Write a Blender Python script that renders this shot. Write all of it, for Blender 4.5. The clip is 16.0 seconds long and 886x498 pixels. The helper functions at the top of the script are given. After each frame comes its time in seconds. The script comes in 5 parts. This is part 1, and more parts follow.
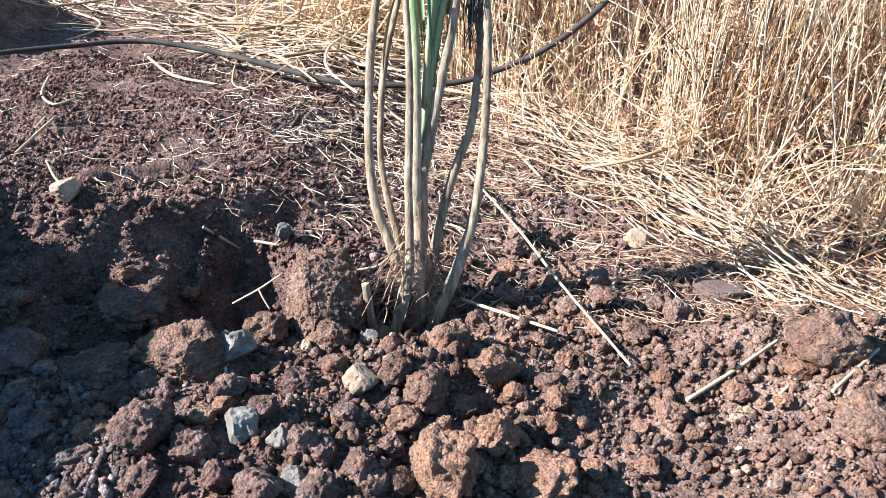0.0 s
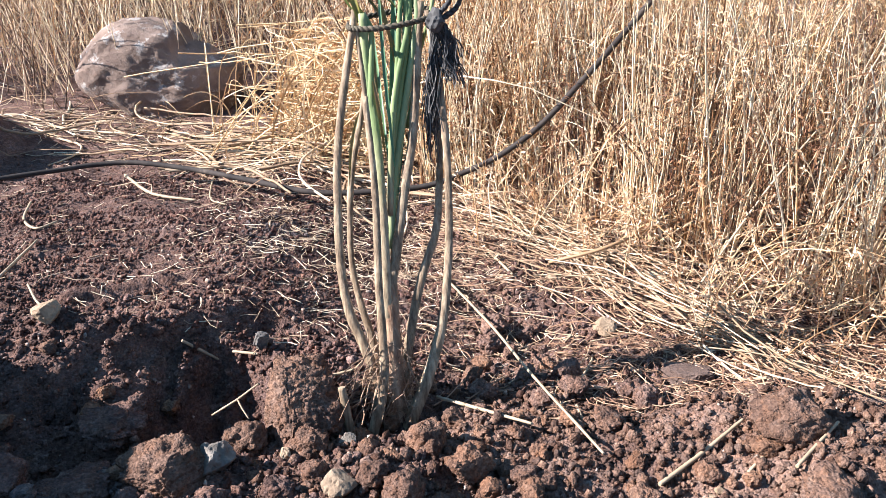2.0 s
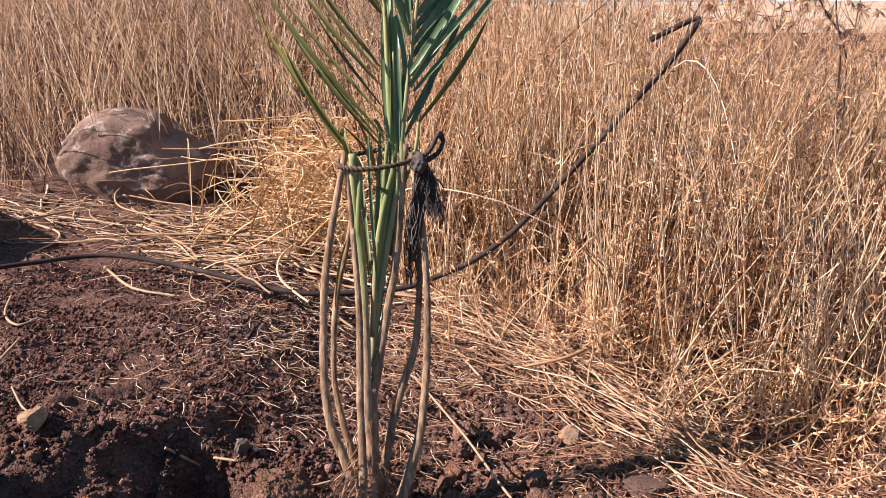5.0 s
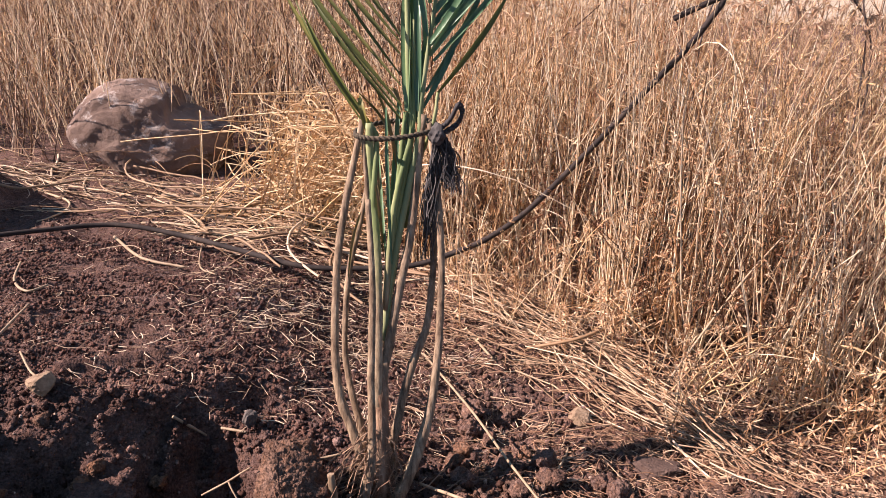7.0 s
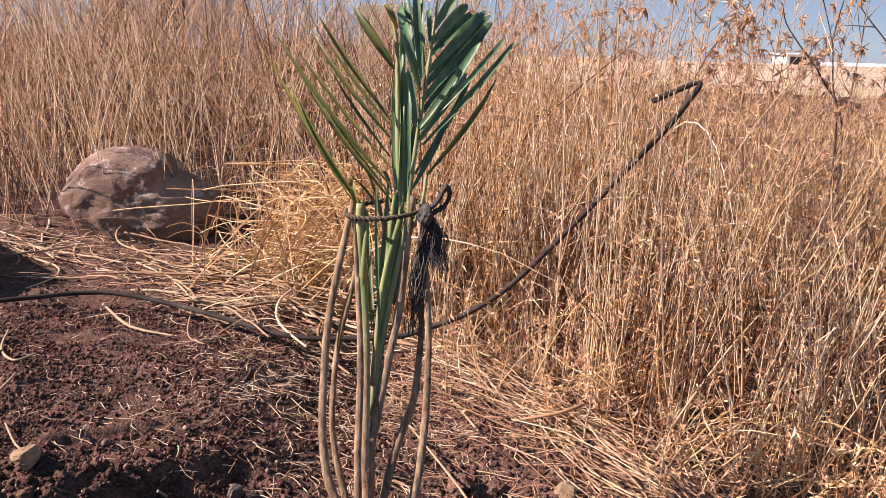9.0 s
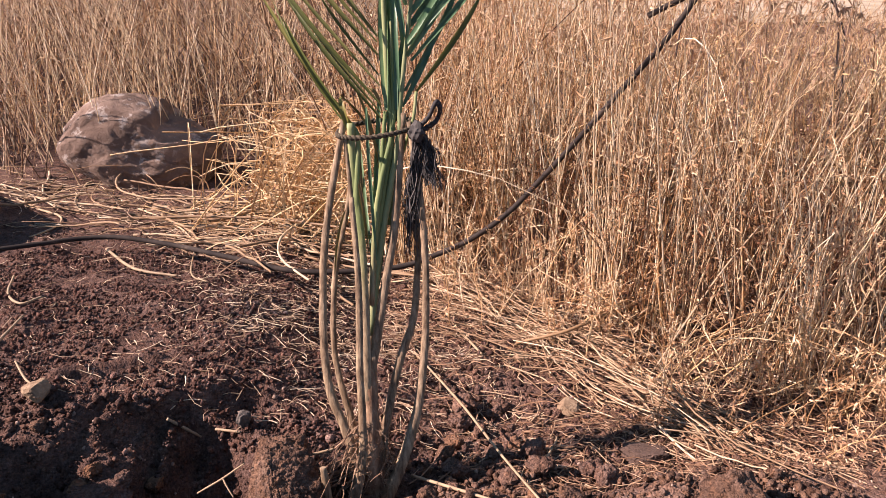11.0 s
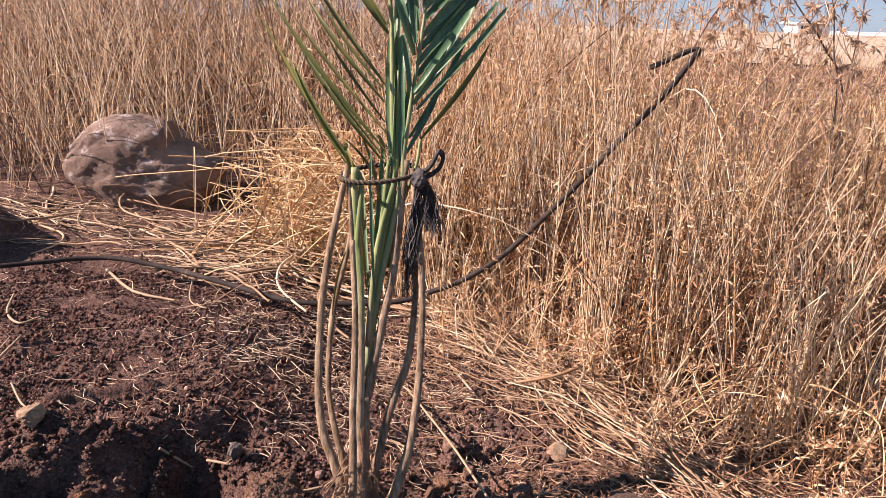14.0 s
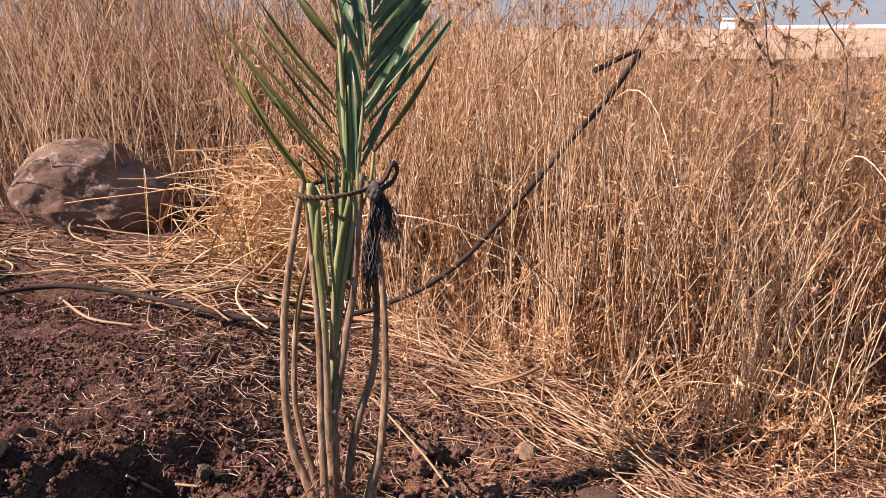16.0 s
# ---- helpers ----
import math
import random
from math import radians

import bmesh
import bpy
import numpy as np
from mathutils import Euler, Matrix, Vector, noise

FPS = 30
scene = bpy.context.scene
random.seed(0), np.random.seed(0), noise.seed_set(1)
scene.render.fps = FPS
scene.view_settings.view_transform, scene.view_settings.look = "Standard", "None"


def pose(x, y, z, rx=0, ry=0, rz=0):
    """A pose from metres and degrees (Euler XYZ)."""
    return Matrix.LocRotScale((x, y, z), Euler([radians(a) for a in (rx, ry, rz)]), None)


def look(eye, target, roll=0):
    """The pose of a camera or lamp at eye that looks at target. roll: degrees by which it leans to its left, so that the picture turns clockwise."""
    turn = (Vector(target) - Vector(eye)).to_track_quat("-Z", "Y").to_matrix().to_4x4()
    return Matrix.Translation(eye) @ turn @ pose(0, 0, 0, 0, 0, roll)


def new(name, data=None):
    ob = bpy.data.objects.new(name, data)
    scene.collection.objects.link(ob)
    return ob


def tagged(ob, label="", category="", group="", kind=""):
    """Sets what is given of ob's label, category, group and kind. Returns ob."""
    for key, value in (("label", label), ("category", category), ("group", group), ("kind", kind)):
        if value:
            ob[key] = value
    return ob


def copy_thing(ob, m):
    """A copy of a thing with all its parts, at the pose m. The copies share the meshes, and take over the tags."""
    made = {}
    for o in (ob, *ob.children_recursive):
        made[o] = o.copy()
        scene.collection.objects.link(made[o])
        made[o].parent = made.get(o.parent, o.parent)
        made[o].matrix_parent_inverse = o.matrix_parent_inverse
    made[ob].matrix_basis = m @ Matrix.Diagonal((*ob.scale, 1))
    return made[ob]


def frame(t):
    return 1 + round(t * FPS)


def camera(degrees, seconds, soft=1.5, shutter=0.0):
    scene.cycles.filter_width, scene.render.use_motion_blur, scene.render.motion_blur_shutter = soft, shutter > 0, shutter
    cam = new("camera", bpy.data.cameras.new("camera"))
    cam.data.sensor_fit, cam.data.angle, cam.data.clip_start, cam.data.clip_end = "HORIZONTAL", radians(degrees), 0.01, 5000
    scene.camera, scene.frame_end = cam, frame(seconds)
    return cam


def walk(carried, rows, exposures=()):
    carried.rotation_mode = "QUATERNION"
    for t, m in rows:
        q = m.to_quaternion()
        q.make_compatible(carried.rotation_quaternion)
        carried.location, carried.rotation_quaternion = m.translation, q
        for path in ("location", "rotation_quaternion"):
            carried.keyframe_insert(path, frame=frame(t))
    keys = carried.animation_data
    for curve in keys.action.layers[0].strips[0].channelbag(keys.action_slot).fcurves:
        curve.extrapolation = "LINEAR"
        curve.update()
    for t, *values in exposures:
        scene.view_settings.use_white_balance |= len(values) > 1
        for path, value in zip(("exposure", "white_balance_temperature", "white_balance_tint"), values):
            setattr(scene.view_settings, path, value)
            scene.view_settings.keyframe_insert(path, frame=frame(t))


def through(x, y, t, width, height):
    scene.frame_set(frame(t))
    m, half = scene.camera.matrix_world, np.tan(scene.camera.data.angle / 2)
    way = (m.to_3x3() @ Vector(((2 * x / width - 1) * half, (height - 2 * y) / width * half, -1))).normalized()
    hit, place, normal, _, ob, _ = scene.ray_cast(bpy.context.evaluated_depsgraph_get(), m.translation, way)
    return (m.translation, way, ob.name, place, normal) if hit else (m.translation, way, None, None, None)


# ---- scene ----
cam = camera(60.83, 16.0, soft=0.55)
# seconds, eye, tilt, turn to the left, lean
PATH = [
    (0, (-0.0067, 0.1073, 0.8254), -31.486, 4.444, 0.067),
    (0.5, (-0.0012, 0.1006, 0.8162), -30.496, 4.325, -1.748),
    (1, (-0.0011, 0.0919, 0.8292), -29.589, 2.808, -0.900),
    (1.5, (0.0158, 0.0896, 0.8211), -29.769, 4.194, -3.021),
    (2, (0.0237, 0.0666, 0.8580), -24.293, 2.987, -2.547),
    (2.5, (0.0212, 0.0392, 0.9302), -19.587, 0.813, -1.947),
    (3, (0.0208, 0.0285, 0.9534), -20.384, 1.402, -2.190),
    (3.5, (0.0092, 0.0066, 0.9878), -18.453, 0.011, -1.049),
    (4, (0.0040, 0.0010, 1.0010), -18.108, -0.154, -0.401),
    (4.2, (0.0053, 0.0016, 1.0009), -18.468, -0.240, -0.393),
    (6.3, (-0.0180, 0.0187, 0.9737), -20.452, 0.552, 0.292),
    (6.5, (-0.0188, 0.0205, 0.9671), -20.837, 0.746, 0.419),
    (7, (-0.0178, 0.0203, 0.9723), -20.537, 0.349, 1.074),
    (7.5, (-0.0139, 0.0264, 0.9703), -21.051, 1.161, 1.782),
    (8, (-0.0104, 0.0086, 0.9856), -18.404, -1.350, 1.588),
    (8.5, (-0.0152, -0.0051, 0.9996), -16.857, -0.721, 0.961),
    (9, (-0.0190, -0.0072, 1.0143), -15.875, -0.556, 1.792),
    (9.5, (-0.0211, -0.0071, 1.0067), -17.050, -0.847, 2.214),
    (10, (-0.0072, -0.0073, 0.9812), -18.872, -0.573, 0.644),
    (10.2, (0.0014, -0.0107, 0.9553), -19.636, -0.178, -0.954),
    (12.3, (0.0101, -0.0295, 0.9766), -19.855, -0.583, 0.847),
    (12.5, (0.0130, -0.0319, 0.9817), -19.524, -1.102, 1.239),
    (13, (0.0120, -0.0336, 0.9852), -19.242, -1.719, 1.564),
    (13.5, (0.0103, -0.0283, 0.9856), -19.350, -0.738, 1.828),
    (14, (0.0056, -0.0319, 1.0072), -18.085, -0.147, 1.831),
    (14.5, (-0.0050, -0.0542, 1.0316), -15.658, -0.089, 0.400),
    (15, (0.0006, -0.0550, 1.0407), -15.389, -0.874, 0.384),
    (15.5, (-0.0001, -0.0573, 1.0330), -16.199, -3.257, 0.223),
    (16, (0.0038, -0.0544, 1.0182), -17.506, -3.505, -0.279),
]

EXPOSURES = [
    (0, 2.34, 5000, 6),
    (0.6, 2.2, 5050, 7),
    (1.5, 2.1, 5200, 10),
    (2.0, 2.06, 5300, 12),
    (2.2, 1.76, 5500, 18),
    (2.4, 1.54, 5750, 23),
    (3.0, 1.45, 6300, 30),
    (3.8, 1.33, 6500, 33),
    (7, 1.32, 6250, 32),
    (9, 1.27, 6500, 33),
    (14.5, 1.34, 6350, 33),
    (15.2, 1.20, 6650, 36),
    (16, 1.11, 6950, 39),
]


def aim(tilt, turn, lean):
    """The camera's turn from its tilt, its turn to the left and its lean."""
    return (Matrix.Rotation(radians(turn), 4, "Z") @ Matrix.Rotation(radians(90 + tilt), 4, "X")
            @ Matrix.Rotation(radians(lean), 4, "Z"))


walk(cam, [(t, Matrix.Translation(eye) @ aim(tilt, turn, lean)) for t, eye, tilt, turn, lean in PATH],
     exposures=EXPOSURES)
# ---- light ----
SUN_FROM = Vector((-0.78, -0.09, 0.52)).normalized()
world = bpy.data.worlds.new("world")
scene.world = world
world.use_nodes = True
wn = world.node_tree
sky = wn.nodes.new("ShaderNodeTexSky")
sky.sky_type, sky.sun_disc = "NISHITA", False
sky.sun_elevation = math.asin(SUN_FROM.z)
sky.sun_rotation = math.atan2(SUN_FROM.x, SUN_FROM.y)
sky.dust_density, sky.air_density, sky.ozone_density, sky.altitude = 0.0, 0.7, 5.0, 1500
wn.nodes["Background"].inputs["Strength"].default_value = 0.048
tint = wn.nodes.new("ShaderNodeMix")
tint.data_type = "RGBA"
tint.inputs["Factor"].default_value = 0.75
wn.links.new(sky.outputs[0], tint.inputs["A"])
way_up = wn.nodes.new("ShaderNodeTexCoord")
rise = wn.nodes.new("ShaderNodeSeparateXYZ")
haze = wn.nodes.new("ShaderNodeValToRGB")
haze.color_ramp.elements[0].position, haze.color_ramp.elements[0].color = 0.0, (0.63, 0.87, 0.94, 1)
haze.color_ramp.elements[1].position, haze.color_ramp.elements[1].color = 0.22, (0.30, 0.60, 0.90, 1)
lift = wn.nodes.new("ShaderNodeMix")
lift.data_type, lift.blend_type = "RGBA", "MULTIPLY"
lift.inputs["Factor"].default_value, lift.inputs["B"].default_value = 1.0, (4.9, 4.9, 4.9, 1)
wn.links.new(way_up.outputs["Generated"], rise.inputs[0])
wn.links.new(rise.outputs["Z"], haze.inputs["Fac"])
wn.links.new(haze.outputs["Color"], lift.inputs["A"])
wn.links.new(lift.outputs["Result"], tint.inputs["B"])
wn.links.new(tint.outputs["Result"], wn.nodes["Background"].inputs["Color"])
sun = new("sun", bpy.data.lights.new("sun", "SUN"))
sun.data.energy, sun.data.angle, sun.data.color = 5.0, radians(0.5), (1.0, 0.88, 0.72)
sun.matrix_world = look(SUN_FROM * 30, (0, 0, 0))


# ---- materials ----
class Nodes:
    """A node material under construction."""

    def __init__(self, name, roughness=0.9):
        self.mat = bpy.data.materials.new(name)
        self.mat.use_nodes = True
        self.t = self.mat.node_tree
        self.bsdf = self.t.nodes["Principled BSDF"]
        self.bsdf.inputs["Roughness"].default_value = roughness
        self.bsdf.inputs["Specular IOR Level"].default_value = 0.25

    def add(self, kind, **values):
        n = self.t.nodes.new(kind)
        for key, value in values.items():
            n.inputs[key.replace("_", " ")].default_value = value
        return n

    def link(self, a, b):
        self.t.links.new(a, b)

    def coords(self, stretch=(1, 1, 1)):
        if stretch == (1, 1, 1):
            return self.add("ShaderNodeNewGeometry").outputs["Position"]
        c = self.add("ShaderNodeTexCoord")
        m = self.add("ShaderNodeMapping", Scale=stretch)
        self.link(c.outputs["Object"], m.inputs["Vector"])
        return m.outputs["Vector"]

    def noise(self, scale, detail=4.0, rough=0.6, stretch=(1, 1, 1), vector=None):
        n = self.add("ShaderNodeTexNoise", Scale=scale, Detail=detail, Roughness=rough)
        self.link(vector or self.coords(stretch), n.inputs["Vector"])
        return n.outputs["Fac"]

    def ramp(self, fac, stops):
        r = self.add("ShaderNodeValToRGB")
        e = r.color_ramp.elements
        e[0].position, e[0].color = stops[0][0], (*stops[0][1], 1)
        e[1].position, e[1].color = stops[-1][0], (*stops[-1][1], 1)
        for p, c in stops[1:-1]:
            e.new(p).color = (*c, 1)
        self.link(fac, r.inputs["Fac"])
        return r.outputs["Color"]

    def mix(self, fac, a, b, blend="MIX"):
        m = self.t.nodes.new("ShaderNodeMix")
        m.data_type, m.blend_type = "RGBA", blend
        for socket, value in ((m.inputs["Factor"], fac), (m.inputs["A"], a), (m.inputs["B"], b)):
            if isinstance(value, (int, float)):
                socket.default_value = value
            elif isinstance(value, tuple):
                socket.default_value = (*value, 1)
            else:
                self.link(value, socket)
        return m.outputs["Result"]

    def total(self, *terms):
        """The weighted sum of some outputs."""
        out = None
        for socket, weight in terms:
            m = self.add("ShaderNodeMath")
            m.operation = "MULTIPLY_ADD"
            self.link(socket, m.inputs[0])
            m.inputs[1].default_value = weight
            if out:
                self.link(out, m.inputs[2])
            else:
                m.inputs[2].default_value = 0
            out = m.outputs[0]
        return out

    def island(self):
        return self.add("ShaderNodeNewGeometry").outputs["Random Per Island"]

    def each(self):
        return self.add("ShaderNodeObjectInfo").outputs["Random"]

    def done(self, colour, bump=None, strength=0.4, distance=0.004, through=0.0):
        self.link(colour, self.bsdf.inputs["Base Color"])
        if bump:
            b = self.add("ShaderNodeBump", Strength=strength, Distance=distance)
            self.link(bump, b.inputs["Height"])
            self.link(b.outputs["Normal"], self.bsdf.inputs["Normal"])
        if through:
            tr = self.add("ShaderNodeBsdfTranslucent")
            self.link(colour, tr.inputs["Color"])
            mx = self.add("ShaderNodeMixShader", Fac=through)
            self.link(self.bsdf.outputs[0], mx.inputs[1])
            self.link(tr.outputs[0], mx.inputs[2])
            self.link(mx.outputs[0], self.t.nodes["Material Output"].inputs["Surface"])
        return self.mat


def earth(name, dark, mid, light, pale):
    """Crumbly red-brown earth: grain, darker damp patches, pale dry dust."""
    n = Nodes(name, 0.95)
    n.bsdf.inputs["Specular IOR Level"].default_value = 0.1
    base = n.ramp(n.noise(14, 8, 0.7), [(0.3, dark), (0.5, mid), (0.72, light)])
    grain = n.ramp(n.noise(170, 4, 0.75), [(0.36, (0.55, 0.51, 0.5)), (0.5, (0.95, 0.92, 0.9)), (0.64, (1.35, 1.3, 1.27))])
    c = n.mix(0.8, base, grain, "MULTIPLY")
    dust = n.ramp(n.noise(34, 6, 0.75), [(0.58, (0, 0, 0)), (0.74, (1, 1, 1))])
    c = n.mix(n.mix(0.6, (0, 0, 0), dust), c, pale)
    patch = n.ramp(n.noise(2.3, 3, 0.5), [(0.35, (0.82, 0.8, 0.82)), (0.65, (1.1, 1.08, 1.05))])
    c = n.mix(1.0, c, patch, "MULTIPLY")
    fine, coarse = n.add("ShaderNodeTexVoronoi", Scale=230), n.add("ShaderNodeTexVoronoi", Scale=90)
    for v in (fine, coarse):
        n.link(n.coords(), v.inputs["Vector"])
    c = n.mix(0.5, c, n.ramp(fine.outputs["Color"], [(0.25, (0.62, 0.58, 0.57)), (0.5, (1.0, 0.97, 0.95)), (0.75, (1.4, 1.38, 1.36))]), "MULTIPLY")
    c = n.mix(0.5, c, n.ramp(coarse.outputs["Color"], [(0.25, (0.86, 0.92, 1.0)), (0.5, (1.0, 1.0, 1.0)), (0.75, (1.14, 1.02, 0.88))]), "MULTIPLY")
    n.grit = n.total((n.noise(330, 4, 0.7), 0.5), (fine.outputs["Distance"], -0.75), (coarse.outputs["Distance"], -0.7), (n.noise(75, 6, 0.75), 1.5))
    return n, c


n_, c_ = earth("red_earth", (0.0591, 0.0362, 0.0297), (0.1194, 0.0749, 0.0607), (0.1935, 0.1280, 0.1037), (0.3070, 0.2415, 0.2009))
# earth gets paler towards greater x, the change broken up by noise
sep_ = n_.add("ShaderNodeSeparateXYZ")
n_.link(n_.add("ShaderNodeNewGeometry").outputs["Position"], sep_.inputs[0])
add_ = n_.add("ShaderNodeMath")
n_.link(sep_.outputs["X"], add_.inputs[0])
n_.link(n_.noise(3.5, 4, 0.6), add_.inputs[1])
paler_ = n_.mix(1.0, n_.ramp(add_.outputs[0], [(0.12, (0, 0, 0)), (0.6, (1, 1, 1))]), (0.75, 0.75, 0.75), "MULTIPLY")
c_ = n_.mix(paler_, c_, n_.mix(1.0, c_, (1.55, 1.57, 1.46), "MULTIPLY"))
M_EARTH = n_.done(c_, n_.grit, 1.0, 0.0045)
n_, c_ = earth("clod_earth", (0.1225, 0.0749, 0.0514), (0.2303, 0.1477, 0.1006), (0.3332, 0.2236, 0.1562), (0.4116, 0.3120, 0.2301))
v_ = n_.ramp(n_.each(), [(0, (0.74, 0.75, 0.8)), (0.35, (0.95, 0.95, 0.98)), (0.7, (1.1, 1.02, 0.94)), (1, (1.26, 1.2, 1.12))])
M_CLOD = n_.done(n_.mix(1.0, c_, n_.mix(1.0, v_, (0.75, 0.72, 0.72), "MULTIPLY"), "MULTIPLY"), n_.grit, 1.0, 0.0045)
n_, c_ = earth("crumb_earth", (0.0647, 0.0389, 0.0308), (0.1252, 0.0798, 0.0641), (0.1985, 0.1354, 0.1095), (0.3342, 0.2661, 0.2261))
v_ = n_.ramp(n_.island(), [(0, (0.55, 0.48, 0.46)), (0.3, (0.8, 0.82, 0.88)), (0.6, (1.1, 1.0, 0.92)), (0.88, (1.15, 1.15, 1.18)), (0.96, (1.4, 1.4, 1.42)), (1, (1.9, 2.0, 2.1))])
M_CRUMB = n_.done(n_.mix(1.0, c_, v_, "MULTIPLY"), n_.grit, 1.0, 0.004)


n_, c_ = earth("dry_crumb_earth", (0.0882, 0.0551, 0.0396), (0.1617, 0.1061, 0.0770), (0.2352, 0.1643, 0.1220), (0.3234, 0.2548, 0.1980))
v_ = n_.ramp(n_.island(), [(0, (0.55, 0.48, 0.46)), (0.3, (0.8, 0.82, 0.88)), (0.6, (1.1, 1.0, 0.92)), (0.88, (1.15, 1.15, 1.18)), (0.96, (1.4, 1.4, 1.4)), (1, (1.8, 1.85, 1.9))])
M_DRYCRUMB = n_.done(n_.mix(1.0, c_, v_, "MULTIPLY"), n_.grit, 1.0, 0.004)


n_, c_ = earth("red_crumb_earth", (0.066, 0.036, 0.029), (0.128, 0.075, 0.060), (0.20, 0.126, 0.102), (0.31, 0.23, 0.19))
v_ = n_.ramp(n_.island(), [(0, (0.6, 0.55, 0.54)), (0.5, (1.0, 0.97, 0.96)), (0.95, (1.25, 1.22, 1.2)), (1, (1.6, 1.6, 1.6))])
M_REDCRUMB = n_.done(n_.mix(1.0, c_, v_, "MULTIPLY"), n_.grit, 1.0, 0.004)


n_, c_ = earth("grey_gravel", (0.095, 0.072, 0.064), (0.155, 0.121, 0.108), (0.235, 0.192, 0.175), (0.36, 0.31, 0.29))
v_ = n_.ramp(n_.island(), [(0, (0.6, 0.6, 0.62)), (0.9, (1.15, 1.13, 1.12)), (1, (1.6, 1.65, 1.7))])
M_GRAVEL = n_.done(n_.mix(1.0, c_, v_, "MULTIPLY"), n_.grit, 1.0, 0.004)


n_, c_ = earth("pale_chips", (0.26, 0.19, 0.15), (0.38, 0.30, 0.24), (0.50, 0.42, 0.35), (0.6, 0.53, 0.46))
M_CHIP = n_.done(n_.mix(1.0, c_, n_.ramp(n_.island(), [(0, (0.6, 0.58, 0.58)), (1, (1.2, 1.2, 1.2))]), "MULTIPLY"), n_.grit, 0.8, 0.003)


def stone_material(name, a, b, c):
    n = Nodes(name, 0.85)
    col = n.ramp(n.noise(26, 8, 0.7), [(0.3, a), (0.52, b), (0.72, c)])
    spots = n.ramp(n.noise(120, 4, 0.6), [(0.4, (0.7, 0.68, 0.66)), (0.6, (1.1, 1.1, 1.1))])
    tone = n.ramp(n.each(), [(0, (0.8, 0.8, 0.82)), (1, (1.15, 1.12, 1.08))])
    col = n.mix(1.0, n.mix(0.35, col, spots, "MULTIPLY"), tone, "MULTIPLY")
    return n.done(col, n.total((n.noise(60, 8, 0.75), 1.0), (n.noise(240, 4, 0.7), 0.5)), 0.8, 0.004)


M_STONE = stone_material("pale_limestone", (0.18, 0.12, 0.073), (0.275, 0.195, 0.125), (0.38, 0.29, 0.195))
M_GREY = stone_material("grey_stone", (0.085, 0.07, 0.058), (0.15, 0.127, 0.106), (0.25, 0.216, 0.184))
M_DARK = stone_material("dark_stone", (0.06, 0.038, 0.03), (0.10, 0.066, 0.052), (0.16, 0.11, 0.088))
n_ = Nodes("boulder_stone", 0.9)
c_ = n_.ramp(n_.noise(5, 8, 0.65), [(0.3, (0.11, 0.072, 0.055)), (0.5, (0.185, 0.126, 0.095)), (0.7, (0.28, 0.20, 0.155))])
lich_ = n_.ramp(n_.noise(13, 7, 0.75), [(0.55, (0, 0, 0)), (0.61, (1, 1, 1))])
c_ = n_.mix(n_.mix(0.55, (0, 0, 0), lich_), c_, (0.50, 0.45, 0.40))
M_BOULDER = n_.done(c_, n_.total((n_.noise(30, 10, 0.75), 1.0), (n_.noise(110, 5, 0.7), 0.5)), 0.9, 0.009)


def straw_material(name, stops, through=0.0, rough=0.6):
    n = Nodes(name, rough)
    col = n.ramp(n.island(), stops)
    streak = n.ramp(n.noise(40, 3, 0.6), [(0.3, (0.72, 0.68, 0.62)), (0.7, (1.12, 1.1, 1.06))])
    return n.done(n.mix(0.9, col, streak, "MULTIPLY"), through=through)


def stalk_material():
    n = Nodes("cut_stalk", 0.6)
    col = n.ramp(n.each(), [(0, (0.17, 0.105, 0.06)), (0.5, (0.36, 0.245, 0.15)), (0.85, (0.55, 0.42, 0.28)), (1, (0.74, 0.61, 0.45))])
    streak = n.ramp(n.noise(40, 3, 0.6), [(0.3, (0.72, 0.68, 0.62)), (0.7, (1.12, 1.1, 1.06))])
    return n.done(n.mix(0.9, col, streak, "MULTIPLY"))


M_GRASS = straw_material("dry_grass", [(0, (0.16, 0.082, 0.040)), (0.25, (0.46, 0.275, 0.135)), (0.5, (0.75, 0.51, 0.28)),
                                       (0.8, (0.86, 0.68, 0.44)), (1, (0.92, 0.82, 0.63))], 0.28)
M_OLDGRASS = straw_material("old_brown_grass", [(0, (0.09, 0.050, 0.031)), (0.35, (0.24, 0.148, 0.092)), (0.6, (0.50, 0.355, 0.24)), (1, (0.74, 0.59, 0.43))], 0.2)
M_BRACT = straw_material("dry_bracts", [(0, (0.33, 0.18, 0.098)), (0.5, (0.63, 0.40, 0.23)), (1, (0.84, 0.66, 0.45))], 0.30)
M_STRAW = straw_material("cut_straw", [(0, (0.16, 0.09, 0.05)), (0.4, (0.30, 0.19, 0.105)), (0.8, (0.46, 0.32, 0.19)),
                                       (1, (0.64, 0.50, 0.33))])
M_STALK = stalk_material()
M_LITTER = straw_material("straw_litter", [(0, (0.13, 0.066, 0.041)), (0.5, (0.32, 0.185, 0.112)), (1, (0.58, 0.415, 0.275))])
M_CHAFF = straw_material("pale_chaff", [(0, (0.22, 0.14, 0.09)), (0.5, (0.46, 0.33, 0.22)), (1, (0.74, 0.61, 0.45))])
M_STICK = straw_material("bleached_stick", [(0, (0.30, 0.22, 0.14)), (1, (0.44, 0.34, 0.23))])
M_GOLD = straw_material("golden_grass", [(0, (0.46, 0.28, 0.135)), (0.5, (0.78, 0.56, 0.31)), (1, (0.88, 0.74, 0.50))], 0.2)
M_PALE = straw_material("pale_reed", [(0, (0.62, 0.46, 0.29)), (0.5, (0.82, 0.65, 0.43)), (1, (0.91, 0.82, 0.64))], 0.15)
